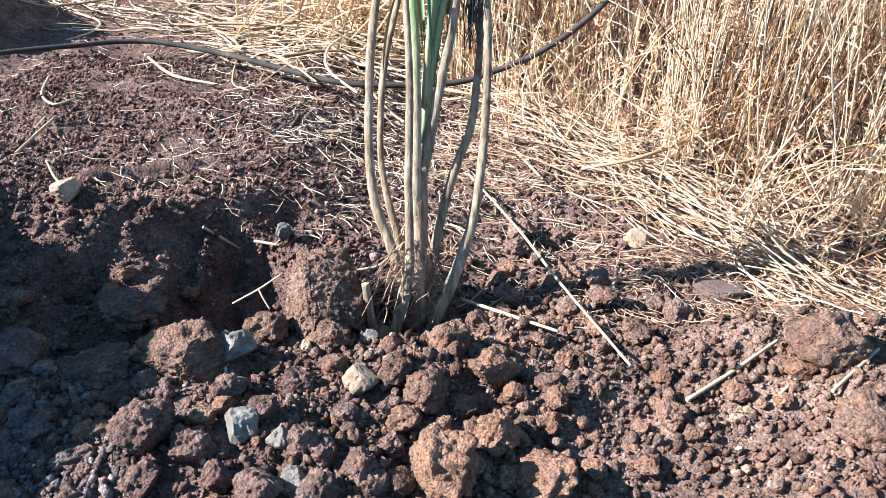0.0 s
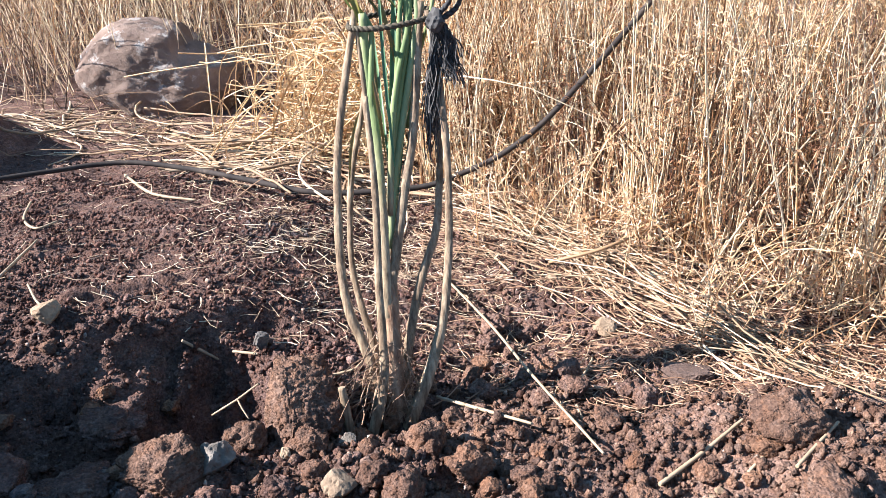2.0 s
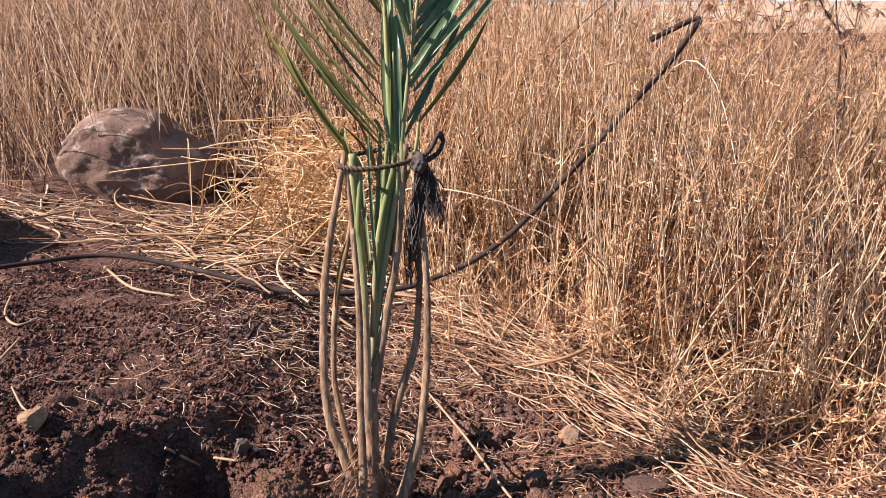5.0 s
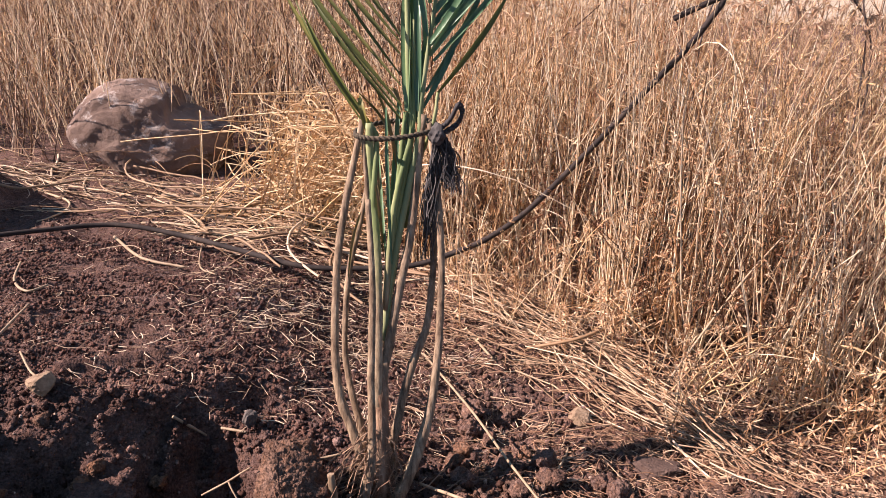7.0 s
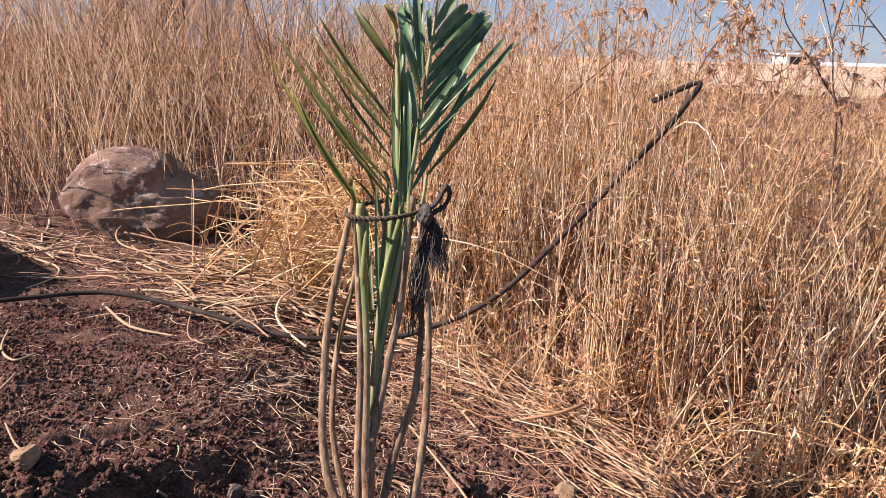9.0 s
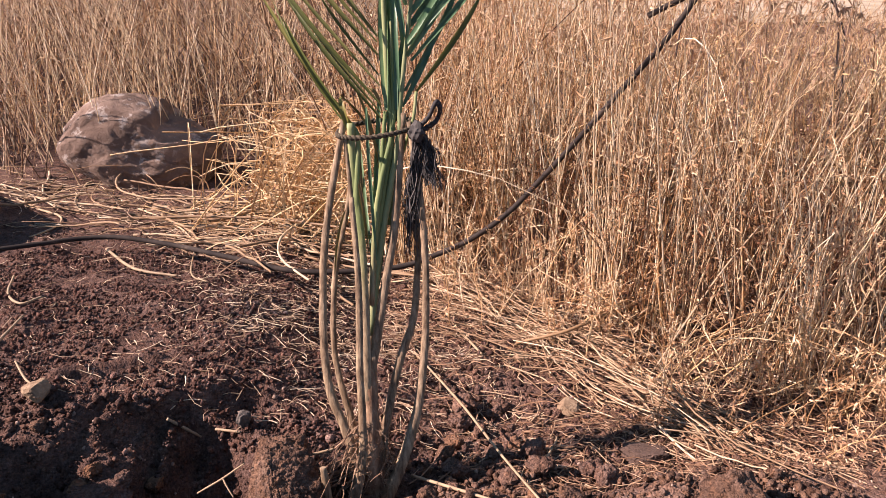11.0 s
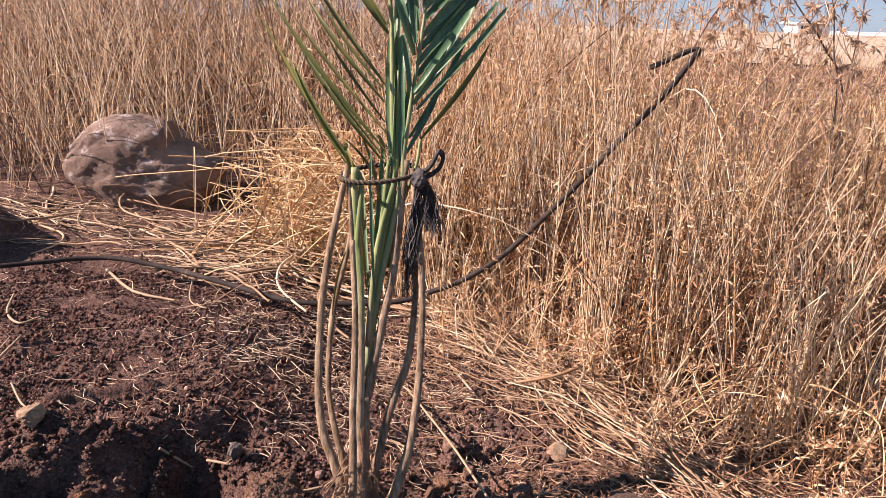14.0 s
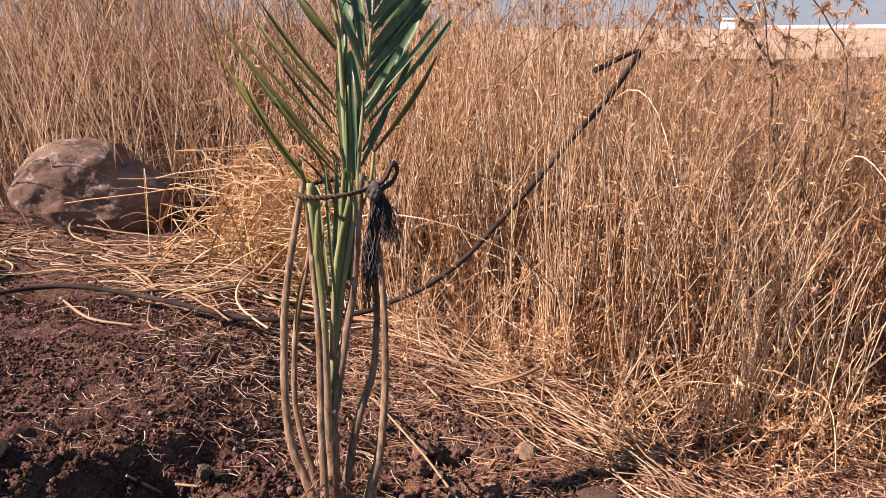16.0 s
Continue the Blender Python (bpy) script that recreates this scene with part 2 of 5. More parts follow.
# undergrowth brown, darkened further so the gaps between stems read as shade
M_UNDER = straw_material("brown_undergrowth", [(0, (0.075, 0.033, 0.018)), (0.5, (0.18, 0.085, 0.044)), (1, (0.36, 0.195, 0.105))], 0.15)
M_WEED = straw_material("grey_weed", [(0, (0.10, 0.075, 0.065)), (1, (0.18, 0.14, 0.12))])
M_THISTLE = straw_material("dry_thistle", [(0, (0.46, 0.31, 0.21)), (1, (0.78, 0.60, 0.43))], 0.45)

n_ = Nodes("dry_petiole", 0.7)
c_ = n_.ramp(n_.noise(120, 6, 0.7, (1, 1, 0.035)), [(0.30, (0.075, 0.05, 0.034)), (0.48, (0.235, 0.17, 0.108)), (0.68, (0.42, 0.325, 0.215))])
d_ = n_.ramp(n_.noise(14, 6, 0.75), [(0.35, (0.55, 0.49, 0.44)), (0.62, (1.1, 1.08, 1.05))])
M_PETIOLE = n_.done(n_.mix(0.9, c_, d_, "MULTIPLY"), n_.noise(90, 4, 0.6, (1, 1, 0.05)), 0.6, 0.004)
n_ = Nodes("green_petiole", 0.6)
c_ = n_.ramp(n_.noise(24, 5, 0.6, (1, 1, 0.08)), [(0.3, (0.11, 0.15, 0.05)), (0.5, (0.19, 0.235, 0.09)), (0.72, (0.33, 0.33, 0.16))])
d_ = n_.ramp(n_.noise(120, 6, 0.7, (1, 1, 0.035)), [(0.28, (0.10, 0.07, 0.042)), (0.48, (0.28, 0.21, 0.13)), (0.7, (0.44, 0.35, 0.22))])
sep_ = n_.add("ShaderNodeSeparateXYZ")
n_.link(n_.add("ShaderNodeNewGeometry").outputs["Position"], sep_.inputs[0])
fade_ = n_.ramp(sep_.outputs["Z"], [(0.36, (0, 0, 0)), (0.52, (1, 1, 1))])
M_GREENSTALK = n_.done(n_.mix(fade_, d_, c_), n_.noise(90, 4, 0.6, (1, 1, 0.05)), 0.5, 0.003)
n_ = Nodes("pale_midrib", 0.5)
M_PALERIB = n_.done(n_.ramp(n_.noise(24, 5, 0.6, (1, 1, 0.08)), [(0.3, (0.12, 0.16, 0.065)), (0.5, (0.22, 0.25, 0.115)), (0.72, (0.36, 0.36, 0.20))]), n_.noise(90, 4, 0.6, (1, 1, 0.05)), 0.4, 0.003)
n_ = Nodes("palm_leaf", 0.36)
n_.bsdf.inputs["Specular IOR Level"].default_value = 0.5
c_ = n_.ramp(n_.each(), [(0, (0.046, 0.115, 0.060)), (0.5, (0.080, 0.168, 0.080)), (1, (0.14, 0.225, 0.098))])
s_ = n_.ramp(n_.noise(60, 4, 0.6, (1, 1, 0.04)), [(0.32, (0.6, 0.66, 0.6)), (0.68, (1.4, 1.3, 1.25))])
M_LEAF = n_.done(n_.mix(0.9, c_, s_, "MULTIPLY"), n_.noise(150, 2, 0.5, (1, 1, 0.04)), 0.3, 0.002, through=0.22)
n_ = Nodes("palm_leaf_side", 0.45)
c_ = n_.ramp(n_.each(), [(0, (0.085, 0.108, 0.032)), (1, (0.15, 0.15, 0.05))])
s_ = n_.ramp(n_.noise(20, 4, 0.6), [(0.35, (0.7, 0.75, 0.7)), (0.6, (1.1, 1.05, 1.0)), (0.75, (1.5, 1.2, 0.9))])
M_LEAF_SIDE = n_.done(n_.mix(0.9, c_, s_, "MULTIPLY"), through=0.22)
n_ = Nodes("palm_leaf_yellowing", 0.5)
c_ = n_.ramp(n_.each(), [(0, (0.11, 0.135, 0.032)), (1, (0.20, 0.185, 0.05))])
s_ = n_.ramp(n_.noise(16, 4, 0.6), [(0.35, (0.7, 0.75, 0.7)), (0.6, (1.1, 1.05, 1.0)), (0.75, (1.7, 1.25, 0.9))])
M_LEAF_OLD = n_.done(n_.mix(0.9, c_, s_, "MULTIPLY"), through=0.22)
n_ = Nodes("palm_leaf_dry", 0.6)
M_LEAF_DRY = n_.done(n_.ramp(n_.noise(18, 4, 0.6), [(0.35, (0.10, 0.085, 0.025)), (0.5, (0.20, 0.15, 0.05)), (0.65, (0.30, 0.17, 0.08))]), through=0.2)
n_ = Nodes("palm_fibre", 0.9)
M_FIBRE = n_.done(n_.ramp(n_.noise(60, 5, 0.7, (1, 1, 0.15)), [(0.3, (0.10, 0.055, 0.034)), (0.5, (0.25, 0.155, 0.095)), (0.7, (0.44, 0.31, 0.20))]),
                  n_.noise(120, 4, 0.7, (1, 1, 0.1)), 0.8, 0.006)
n_ = Nodes("black_pipe", 0.8)
n_.bsdf.inputs["Specular IOR Level"].default_value = 0.1
M_PIPE = n_.done(n_.ramp(n_.noise(9, 6, 0.7), [(0.38, (0.026, 0.021, 0.019)), (0.58, (0.052, 0.041, 0.035)), (0.75, (0.16, 0.12, 0.09))]),
                 n_.noise(200, 3, 0.6), 0.2, 0.001)
n_ = Nodes("dark_rope", 0.9)
M_ROPE = n_.done(n_.ramp(n_.noise(160, 4, 0.7), [(0.3, (0.03, 0.024, 0.018)), (0.55, (0.085, 0.068, 0.045)), (0.75, (0.17, 0.14, 0.09))]),
                 n_.noise(300, 3, 0.6), 0.5, 0.002)
n_ = Nodes("black_twine", 0.85)
M_TWINE = n_.done(n_.ramp(n_.island(), [(0, (0.024, 0.023, 0.024)), (0.7, (0.075, 0.068, 0.063)), (1, (0.16, 0.14, 0.125))]))
n_ = Nodes("beige_wall", 0.95)
c_ = n_.ramp(n_.noise(0.9, 9, 0.75), [(0.32, (0.24, 0.18, 0.115)), (0.5, (0.42, 0.34, 0.235)), (0.68, (0.56, 0.475, 0.35))])
M_WALL = n_.done(c_, n_.noise(6, 6, 0.7), 0.5, 0.03)
n_ = Nodes("grey_concrete", 0.9)
c_ = n_.ramp(n_.noise(3, 8, 0.65), [(0.3, (0.56, 0.55, 0.43)), (0.6, (0.68, 0.66, 0.53)), (0.75, (0.74, 0.72, 0.62))])
M_CONCRETE = n_.done(c_, n_.noise(30, 5, 0.6), 0.3, 0.01)
n_ = Nodes("white_sheet", 0.6)
M_WHITE = n_.done(n_.ramp(n_.noise(0.8, 5, 0.6), [(0.3, (0.60, 0.61, 0.62)), (0.7, (0.78, 0.78, 0.77))]))
n_ = Nodes("grey_post", 0.7)
M_POST = n_.done(n_.ramp(n_.noise(6, 5, 0.6), [(0.3, (0.05, 0.045, 0.04)), (0.7, (0.11, 0.095, 0.085))]))
n_ = Nodes("window_glass", 0.15)
M_GLASS = n_.done(n_.ramp(n_.noise(2, 2, 0.5), [(0.3, (0.03, 0.04, 0.045)), (0.7, (0.06, 0.07, 0.08))]))


# ---- geometry helpers ----
RNG = np.random.default_rng(7)


def lattice(ix, iy, seed):
    h = np.sin(ix * 127.1 + iy * 311.7 + seed * 74.7) * 43758.5453
    return h - np.floor(h)


def vnoise(x, y, seed=0):
    ix, iy = np.floor(x), np.floor(y)
    fx, fy = x - ix, y - iy
    fx, fy = fx * fx * (3 - 2 * fx), fy * fy * (3 - 2 * fy)
    a, b = lattice(ix, iy, seed), lattice(ix + 1, iy, seed)
    c, d = lattice(ix, iy + 1, seed), lattice(ix + 1, iy + 1, seed)
    return (a * (1 - fx) + b * fx) * (1 - fy) + (c * (1 - fx) + d * fx) * fy - 0.5


def step(a, b, v):
    s = np.clip((v - a) / (b - a), 0, 1)
    return s * s * (3 - 2 * s)


def bump2(x, y, cx, cy, rx, ry):
    return np.exp(-((x - cx) / rx) ** 2 - ((y - cy) / ry) ** 2)


def spade(x, y):
    """Places along and across the smooth ridge on the spoil."""
    return (x + 0.77) * 0.88 + (y - 1.57) * 0.475, (y - 1.57) * 0.88 - (x + 0.77) * 0.475


def height(x, y):
    """The ground: a dug pit beside the palm, the spoil round it, a rise to the back on one side and a fall on the other."""
    x, y = np.asarray(x, float), np.asarray(y, float)
    near = 1 - step(4.5, 9, np.hypot(x, y - 1))
    z = 0.080 * step(-0.18, -0.62, x) * step(1.2, 1.42, y) * (1 - 0.30 * step(2.0, 2.3, y))
    z = z + 0.045 * bump2(x, y, -0.86, 1.25, 0.22, 0.16)
    z = z + 0.05 * bump2(x, y, -0.35, 0.85, 0.35, 0.22) + 0.03 * bump2(x, y, 0.0, 1.0, 0.3, 0.2)
    z = z + 0.085 * step(0.22, 0.55, x) * step(1.34, 1.08, y) * step(-0.3, 0.5, y)
    z = z + 0.035 * bump2(x, y, 0.32, 1.08, 0.1, 0.1)
    z = z + 0.05 * bump2(x, y, 0.56, 0.95, 0.10, 0.09) - 0.035 * bump2(x, y, 0.1, 1.5, 0.22, 0.14)
    z = z - 0.060 * bump2(x, y, -0.14, 1.18, 0.10, 0.075)
    wob = 0.6 * vnoise(x * 9, y * 9, 3) + 0.5 * vnoise(x * 22, y * 22, 4)
    d = ((x + 0.495) / 0.125) ** 2 + ((y - 1.27) / 0.155) ** 2 + wob
    z = z - 0.13 * step(1.35, 0.45, d)
    z = z - 0.10 * step(1.35, 0.45, ((x + 0.71) / 0.125) ** 2 + ((y - 1.09) / 0.085) ** 2 + wob)
    # cracks and broken ledges in the pit's wall
    wall = step(-0.92, -0.85, x) * step(-0.36, -0.44, x) * step(1.14, 1.22, y) * step(1.46, 1.38, y)
    for cx, lean, deep in ((-0.618, 0.15, 0.06), (-0.53, -0.3, 0.035), (-0.75, 0.5, 0.03), (-0.48, 0.1, 0.03)):
        z = z - deep * wall * np.exp(-((x - cx - lean * (y - 1.33) - 0.012 * vnoise(x * 0, y * 30, 31)) / 0.014) ** 2)
    z = z + wall * (0.014 * np.abs(vnoise(x * 13, y * 13, 32)) + 0.012 * np.abs(vnoise(x * 29, y * 29, 33)))
    # the broken rim of the pit, and a smooth ridge left by the spade behind it
    rim = np.interp(x, [-0.95, -0.783, -0.577, -0.44, -0.3, -0.2], [1.20, 1.30, 1.50, 1.56, 1.52, 1.42]) + 0.02 * vnoise(x * 14, y * 14, 35)
    z = z - 0.055 * step(0.0, -0.06, y - rim) * step(-0.92, -0.82, x) * step(-0.28, -0.42, x) * step(1.15, 1.22, y)
    along, across = spade(x, y)
    z = z + 0.030 * np.exp(-(across / 0.024) ** 2) * step(-0.20, -0.12, along) * step(0.20, 0.08, along)
    # unseen heap beside the pit, added to cast shade; far heap raised likewise
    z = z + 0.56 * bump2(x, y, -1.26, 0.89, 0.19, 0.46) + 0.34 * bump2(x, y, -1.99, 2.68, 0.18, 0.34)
    z = z + 0.30 * step(2.8, 6.5, y) * step(0.4, -1.8, x) - 0.10 * step(5, 17, y) * step(-3, 4, x)
    spoil = step(-0.05, -0.25, x) * step(1.42, 1.56, y)
    fine = 1 - 0.45 * spoil
    soil = 1 - 0.25 * step(-0.1, 0.5, x + 0.35 * (y - 1.4)) * step(1.2, 1.5, y)
    z = z + near * soil * step(-0.1, 0.5, y) * (0.030 * vnoise(x * 7, y * 7, 1) + 0.024 * fine * vnoise(x * 17, y * 17, 2)
                           + 0.016 * fine * np.abs(vnoise(x * 41, y * 41, 5)) + 0.011 * vnoise(x * 83, y * 83, 6))
    return z + 0.06 * (1 - near) * vnoise(x * 0.7, y * 0.7, 8) - 0.06 * np.maximum(np.hypot(x * 0.35, y) - 47, 0)


def mesh_of(name, verts, faces, material, smooth=False):
    """A mesh from arrays of vertices and of triangles or quads."""
    me = bpy.data.meshes.new(name)
    verts, faces = np.asarray(verts, np.float32), np.asarray(faces, np.int32)
    k = faces.shape[1]
    me.vertices.add(len(verts))
    me.vertices.foreach_set("co", verts.ravel())
    me.loops.add(faces.size)
    me.loops.foreach_set("vertex_index", faces.ravel())
    me.polygons.add(len(faces))
    me.polygons.foreach_set("loop_start", np.arange(0, faces.size, k, dtype=np.int32))
    me.polygons.foreach_set("use_smooth", np.full(len(faces), smooth, bool))
    me.update(calc_edges=True)
    me.materials.append(material)
    return me


def part(name, me, parent, label=""):
    ob = new(name, me)
    ob.parent = parent
    if label:
        ob["label"] = label
    return ob


class Soup:
    """Many loose pieces gathered into one triangle mesh."""

    def __init__(self):
        self.v, self.f, self.n = [], [], 0

    def add(self, v, f):
        self.v.append(v.reshape(-1, 3))
        self.f.append(f.reshape(-1, 3) + self.n)
        self.n += len(self.v[-1])

    def tubes(self, spine, radius, sides=3):
        """Tubes along spines (N, K, 3) of radii (N, K)."""
        n, k, _ = spine.shape
        tan = np.gradient(spine, axis=1)
        tan /= np.linalg.norm(tan, axis=2, keepdims=True) + 1e-9
        ref = np.where(np.abs(tan[:, :1, 2:]) > 0.8, np.array([1.0, 0.2, 0]), np.array([0.1, 0.1, 1.0]))
        u = np.cross(tan, np.broadcast_to(ref, tan.shape))
        u /= np.linalg.norm(u, axis=2, keepdims=True) + 1e-9
        w = np.cross(tan, u)
        ang = np.arange(sides) * 2 * np.pi / sides
        ring = (spine[:, :, None] + radius[:, :, None, None]
                * (u[:, :, None] * np.cos(ang)[:, None] + w[:, :, None] * np.sin(ang)[:, None]))
        i, j, s = np.meshgrid(np.arange(n), np.arange(k - 1), np.arange(sides), indexing="ij")
        a = i * k * sides + j * sides + s
        b = i * k * sides + j * sides + (s + 1) % sides
        self.add(ring, np.stack([a, b, b + sides, a, b + sides, a + sides], -1))

    def blades(self, at, way, length, width):
        """Folded little blades: two triangles each side of a keel."""
        n = len(at)
        way = way / np.linalg.norm(way, axis=1, keepdims=True)
        side = np.cross(way, RNG.normal(size=(n, 3)))
        side /= np.linalg.norm(side, axis=1, keepdims=True) + 1e-9
        up = np.cross(side, way)
        L, W = length[:, None], width[:, None]
        mid = at + way * L * 0.45
        v = np.stack([at, mid + side * W * 0.5 + up * W * 0.25, at + way * L - up * L * 0.15, mid - side * W * 0.5 + up * W * 0.25], 1)
        base = np.arange(n)[:, None] * 4
        self.add(v, np.concatenate([base + [0, 1, 2], base + [0, 2, 3]], 1))

    def curls(self, at, way, length, width):
        """Narrow dry leaves, curled along their length."""
        n = len(at)
        way = way / np.linalg.norm(way, axis=1, keepdims=True)
        side = np.cross(way, RNG.normal(size=(n, 3)))
        side /= np.linalg.norm(side, axis=1, keepdims=True) + 1e-9
        up = np.cross(side, way)
        turn = RNG.uniform(0.6, 4.0, n) * RNG.choice([-1, 1], n)
        p, rows = at.copy(), []
        for j, w in enumerate((0.5, 1.0, 0.8, 0.15)):
            a = (turn * j / 3)[:, None]
            rows += [p + side * width[:, None] * 0.5 * w, p - side * width[:, None] * 0.5 * w]
            p = p + (way * np.cos(a) + up * np.sin(a)) * length[:, None] / 3
        base = np.arange(n)[:, None] * 8
        self.add(np.stack(rows, 1), np.concatenate([np.concatenate([base + [q, q + 1, q + 3], base + [q, q + 3, q + 2]], 1) for q in (0, 2, 4)], 1))

    def mesh(self, name, material, smooth=False):
        return mesh_of(name, np.concatenate(self.v), np.concatenate(self.f), material, smooth)


def smooth_line(points, per=8):
    """A Catmull-Rom line through the points."""
    p = np.array(points, float)
    p = np.vstack([2 * p[0] - p[1], p, 2 * p[-1] - p[-2]])
    out = []
    for i in range(1, len(p) - 2):
        t = np.arange(per)[:, None] / per
        a, b, c, d = p[i - 1], p[i], p[i + 1], p[i + 2]
        out.append(0.5 * (2 * b + (c - a) * t + (2 * a - 5 * b + 4 * c - d) * t ** 2 + (3 * b - a - 3 * c + d) * t ** 3))
    return np.vstack(out + [p[-2:-1]])


def rod(name, points, radius, material, sides=8, per=8, flat=1.0, facing=(0, -1, 0), rough=0.0, smooth=True, ribs=0.0):
    """A closed rod along the points; radius may be a list along it; flat squeezes it along facing."""
    line = smooth_line(points, per) if per > 1 else np.array(points, float)
    k = len(line)
    rad = np.interp(np.linspace(0, 1, k), np.linspace(0, 1, len(radius)), radius) if isinstance(radius, (list, tuple)) else np.full(k, radius)
    tan = np.gradient(line, axis=0)
    tan /= np.linalg.norm(tan, axis=1, keepdims=True)
    u = np.cross(tan, np.array(facing, float))
    u /= np.linalg.norm(u, axis=1, keepdims=True) + 1e-9
    w = np.cross(u, tan)
    ang = np.arange(sides) * 2 * np.pi / sides
    jit = 1 + rough * RNG.normal(size=(k, sides, 1)) - ribs * (np.arange(sides) % 2)[None, :, None]
    ring = line[:, None] + rad[:, None, None] * jit * (u[:, None] * np.cos(ang)[:, None] + flat * w[:, None] * np.sin(ang)[:, None])
    bm = bmesh.new()
    vs = [[bm.verts.new(c) for c in r] for r in ring]
    for j in range(k - 1):
        for s in range(sides):
            bm.faces.new((vs[j][s], vs[j][(s + 1) % sides], vs[j + 1][(s + 1) % sides], vs[j + 1][s]))
    bm.faces.new(vs[0][::-1])
    bm.faces.new(vs[-1])
    bmesh.ops.recalc_face_normals(bm, faces=bm.faces)
    for f in bm.faces:
        f.smooth = smooth and len(f.verts) == 4
    me = bpy.data.meshes.new(name)
    bm.to_mesh(me)
    bm.free()
    me.materials.append(material)
    return me


def lump(name, material, seed, level=3, rough=0.28, fine=0.10, facets=0, squash=(1, 1, 1), smooth=False, grains=0.0):
    """A broken lump of about unit radius; grains makes it an aggregate of crumbs."""
    bm = bmesh.new()
    bmesh.ops.create_icosphere(bm, subdivisions=level, radius=1)
    r = random.Random(seed)
    off = Vector((r.uniform(-50, 50), r.uniform(-50, 50), r.uniform(-50, 50)))
    cuts = [(Vector((r.gauss(0, 1), r.gauss(0, 1), r.gauss(0, 1))).normalized(), r.uniform(0.55, 0.85)) for _ in range(facets)]
    for v in bm.verts:
        p = v.co.copy()
        p *= 1 + rough * noise.noise(p * 1.3 + off) * 1.6 + fine * noise.noise(p * 3.7 + off) * 1.5
        for nrm, dist in cuts:
            over = p.dot(nrm) - dist
            if over > 0:
                p -= nrm * over * 0.85
        q = v.co
        p *= 1 + 0.35 * fine * noise.noise(q * 14 + off)
        if grains:
            p *= (1 + grains * (0.45 - noise.voronoi(q * 3.4 + off)[0][0]) + 0.75 * grains * (0.45 - noise.voronoi(q * 8.5 + off)[0][0])
                  + 0.6 * grains * (0.45 - noise.voronoi(q * 17 + off)[0][0]) + 0.3 * grains * noise.noise(q * 30 + off))
        v.co = Vector((p.x * squash[0], p.y * squash[1], p.z * squash[2]))
    for f in bm.faces:
        f.smooth = smooth
    me = bpy.data.meshes.new(name)
    bm.to_mesh(me)
    bm.free()
    me.materials.append(material)
    return me


def box(name, x0, x1, y0, y1, z0, z1, material, bevel=0.01):
    bm = bmesh.new()
    bmesh.ops.create_cube(bm, size=1)
    for v in bm.verts:
        v.co = Vector(((x0 + x1) / 2 + v.co.x * (x1 - x0), (y0 + y1) / 2 + v.co.y * (y1 - y0), (z0 + z1) / 2 + v.co.z * (z1 - z0)))
    bmesh.ops.bevel(bm, geom=list(bm.edges), offset=bevel, segments=2, affect="EDGES")
    me = bpy.data.meshes.new(name)
    bm.to_mesh(me)
    bm.free()
    me.materials.append(material)
    return me


def empty(name, place):
    ob = new(name)
    ob.empty_display_size = 0.05
    ob.location = place
    return ob


def rested(x, y):
    return float(height(x, y))


# ---- the ground, one sheet to the horizon ----
def axis_steps(lo, hi, fine, far, grow=1.22):
    mid = list(np.arange(lo, hi + fine / 2, fine))
    s, left, right = fine, [mid[0]], [mid[-1]]
    while right[-1] < far:
        s *= grow
        left.append(left[-1] - s)
        right.append(right[-1] + s)
    return np.array(left[:0:-1] + mid + right[1:])


gx, gy = axis_steps(-1.75, 1.35, 0.011, 900), axis_steps(0.45, 3.0, 0.011, 900)
X, Y = np.meshgrid(gx, gy)
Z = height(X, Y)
nx, ny = len(gx), len(gy)
i_, j_ = np.meshgrid(np.arange(nx - 1), np.arange(ny - 1))
a_ = (j_ * nx + i_).ravel()
ground = new("ground", mesh_of("ground", np.stack([X, Y, Z], -1).reshape(-1, 3),
                               np.stack([a_, a_ + 1, a_ + 1 + nx, a_ + nx], 1), M_EARTH, smooth=True))
tagged(ground, "dug reddish-brown crumbly earth with a pit", "ground", kind="structure")

# ---- clods and stones ----
CLOD_MESHES = [lump("earth_clod", M_CLOD, s, 5, 0.24, 0.12, 4, smooth=True, grains=0.11) for s in range(6)]
LARGE_MESHES = [lump("earth_clod", M_CLOD, s, 6, 0.22, 0.13, 5, smooth=True, grains=0.11) for s in (7, 8)]
TINY_MESHES = [lump("earth_clod", M_CLOD, 140 + s, 3, 0.28, 0.14, 3, grains=0.14) for s in range(6)]
# darker earth for dark clods, and for shade by the pit put into colour
TINY_DARK = [lump("earth_clod", M_EARTH, 150 + s, 3, 0.28, 0.14, 3, grains=0.14) for s in range(4)]
DARK_MESHES = [lump("earth_clod", M_EARTH, 40 + s, 5, 0.28, 0.13, 4, smooth=True, grains=0.11) for s in range(4)]
SMALL_MESHES = [lump("earth_clod", M_CLOD, 20 + s, 4, 0.28, 0.14, 4, smooth=True, grains=0.11) for s in range(6)]


def settle(me, name, label, group, x, y, r, flat=0.8, turn=None, sink=0.35, category="clod"):
    ob = new(name, me)
    tagged(ob, label, category, group)
    ob.matrix_world = (Matrix.Translation((x, y, rested(x, y) + r * flat * (1 - sink)))
                       @ Euler((random.uniform(-0.3, 0.3), random.uniform(-0.3, 0.3), random.uniform(0, 6.3) if turn is None else turn)).to_matrix().to_4x4()
                       @ Matrix.Diagonal((r, r, r * flat, 1)))
    return ob


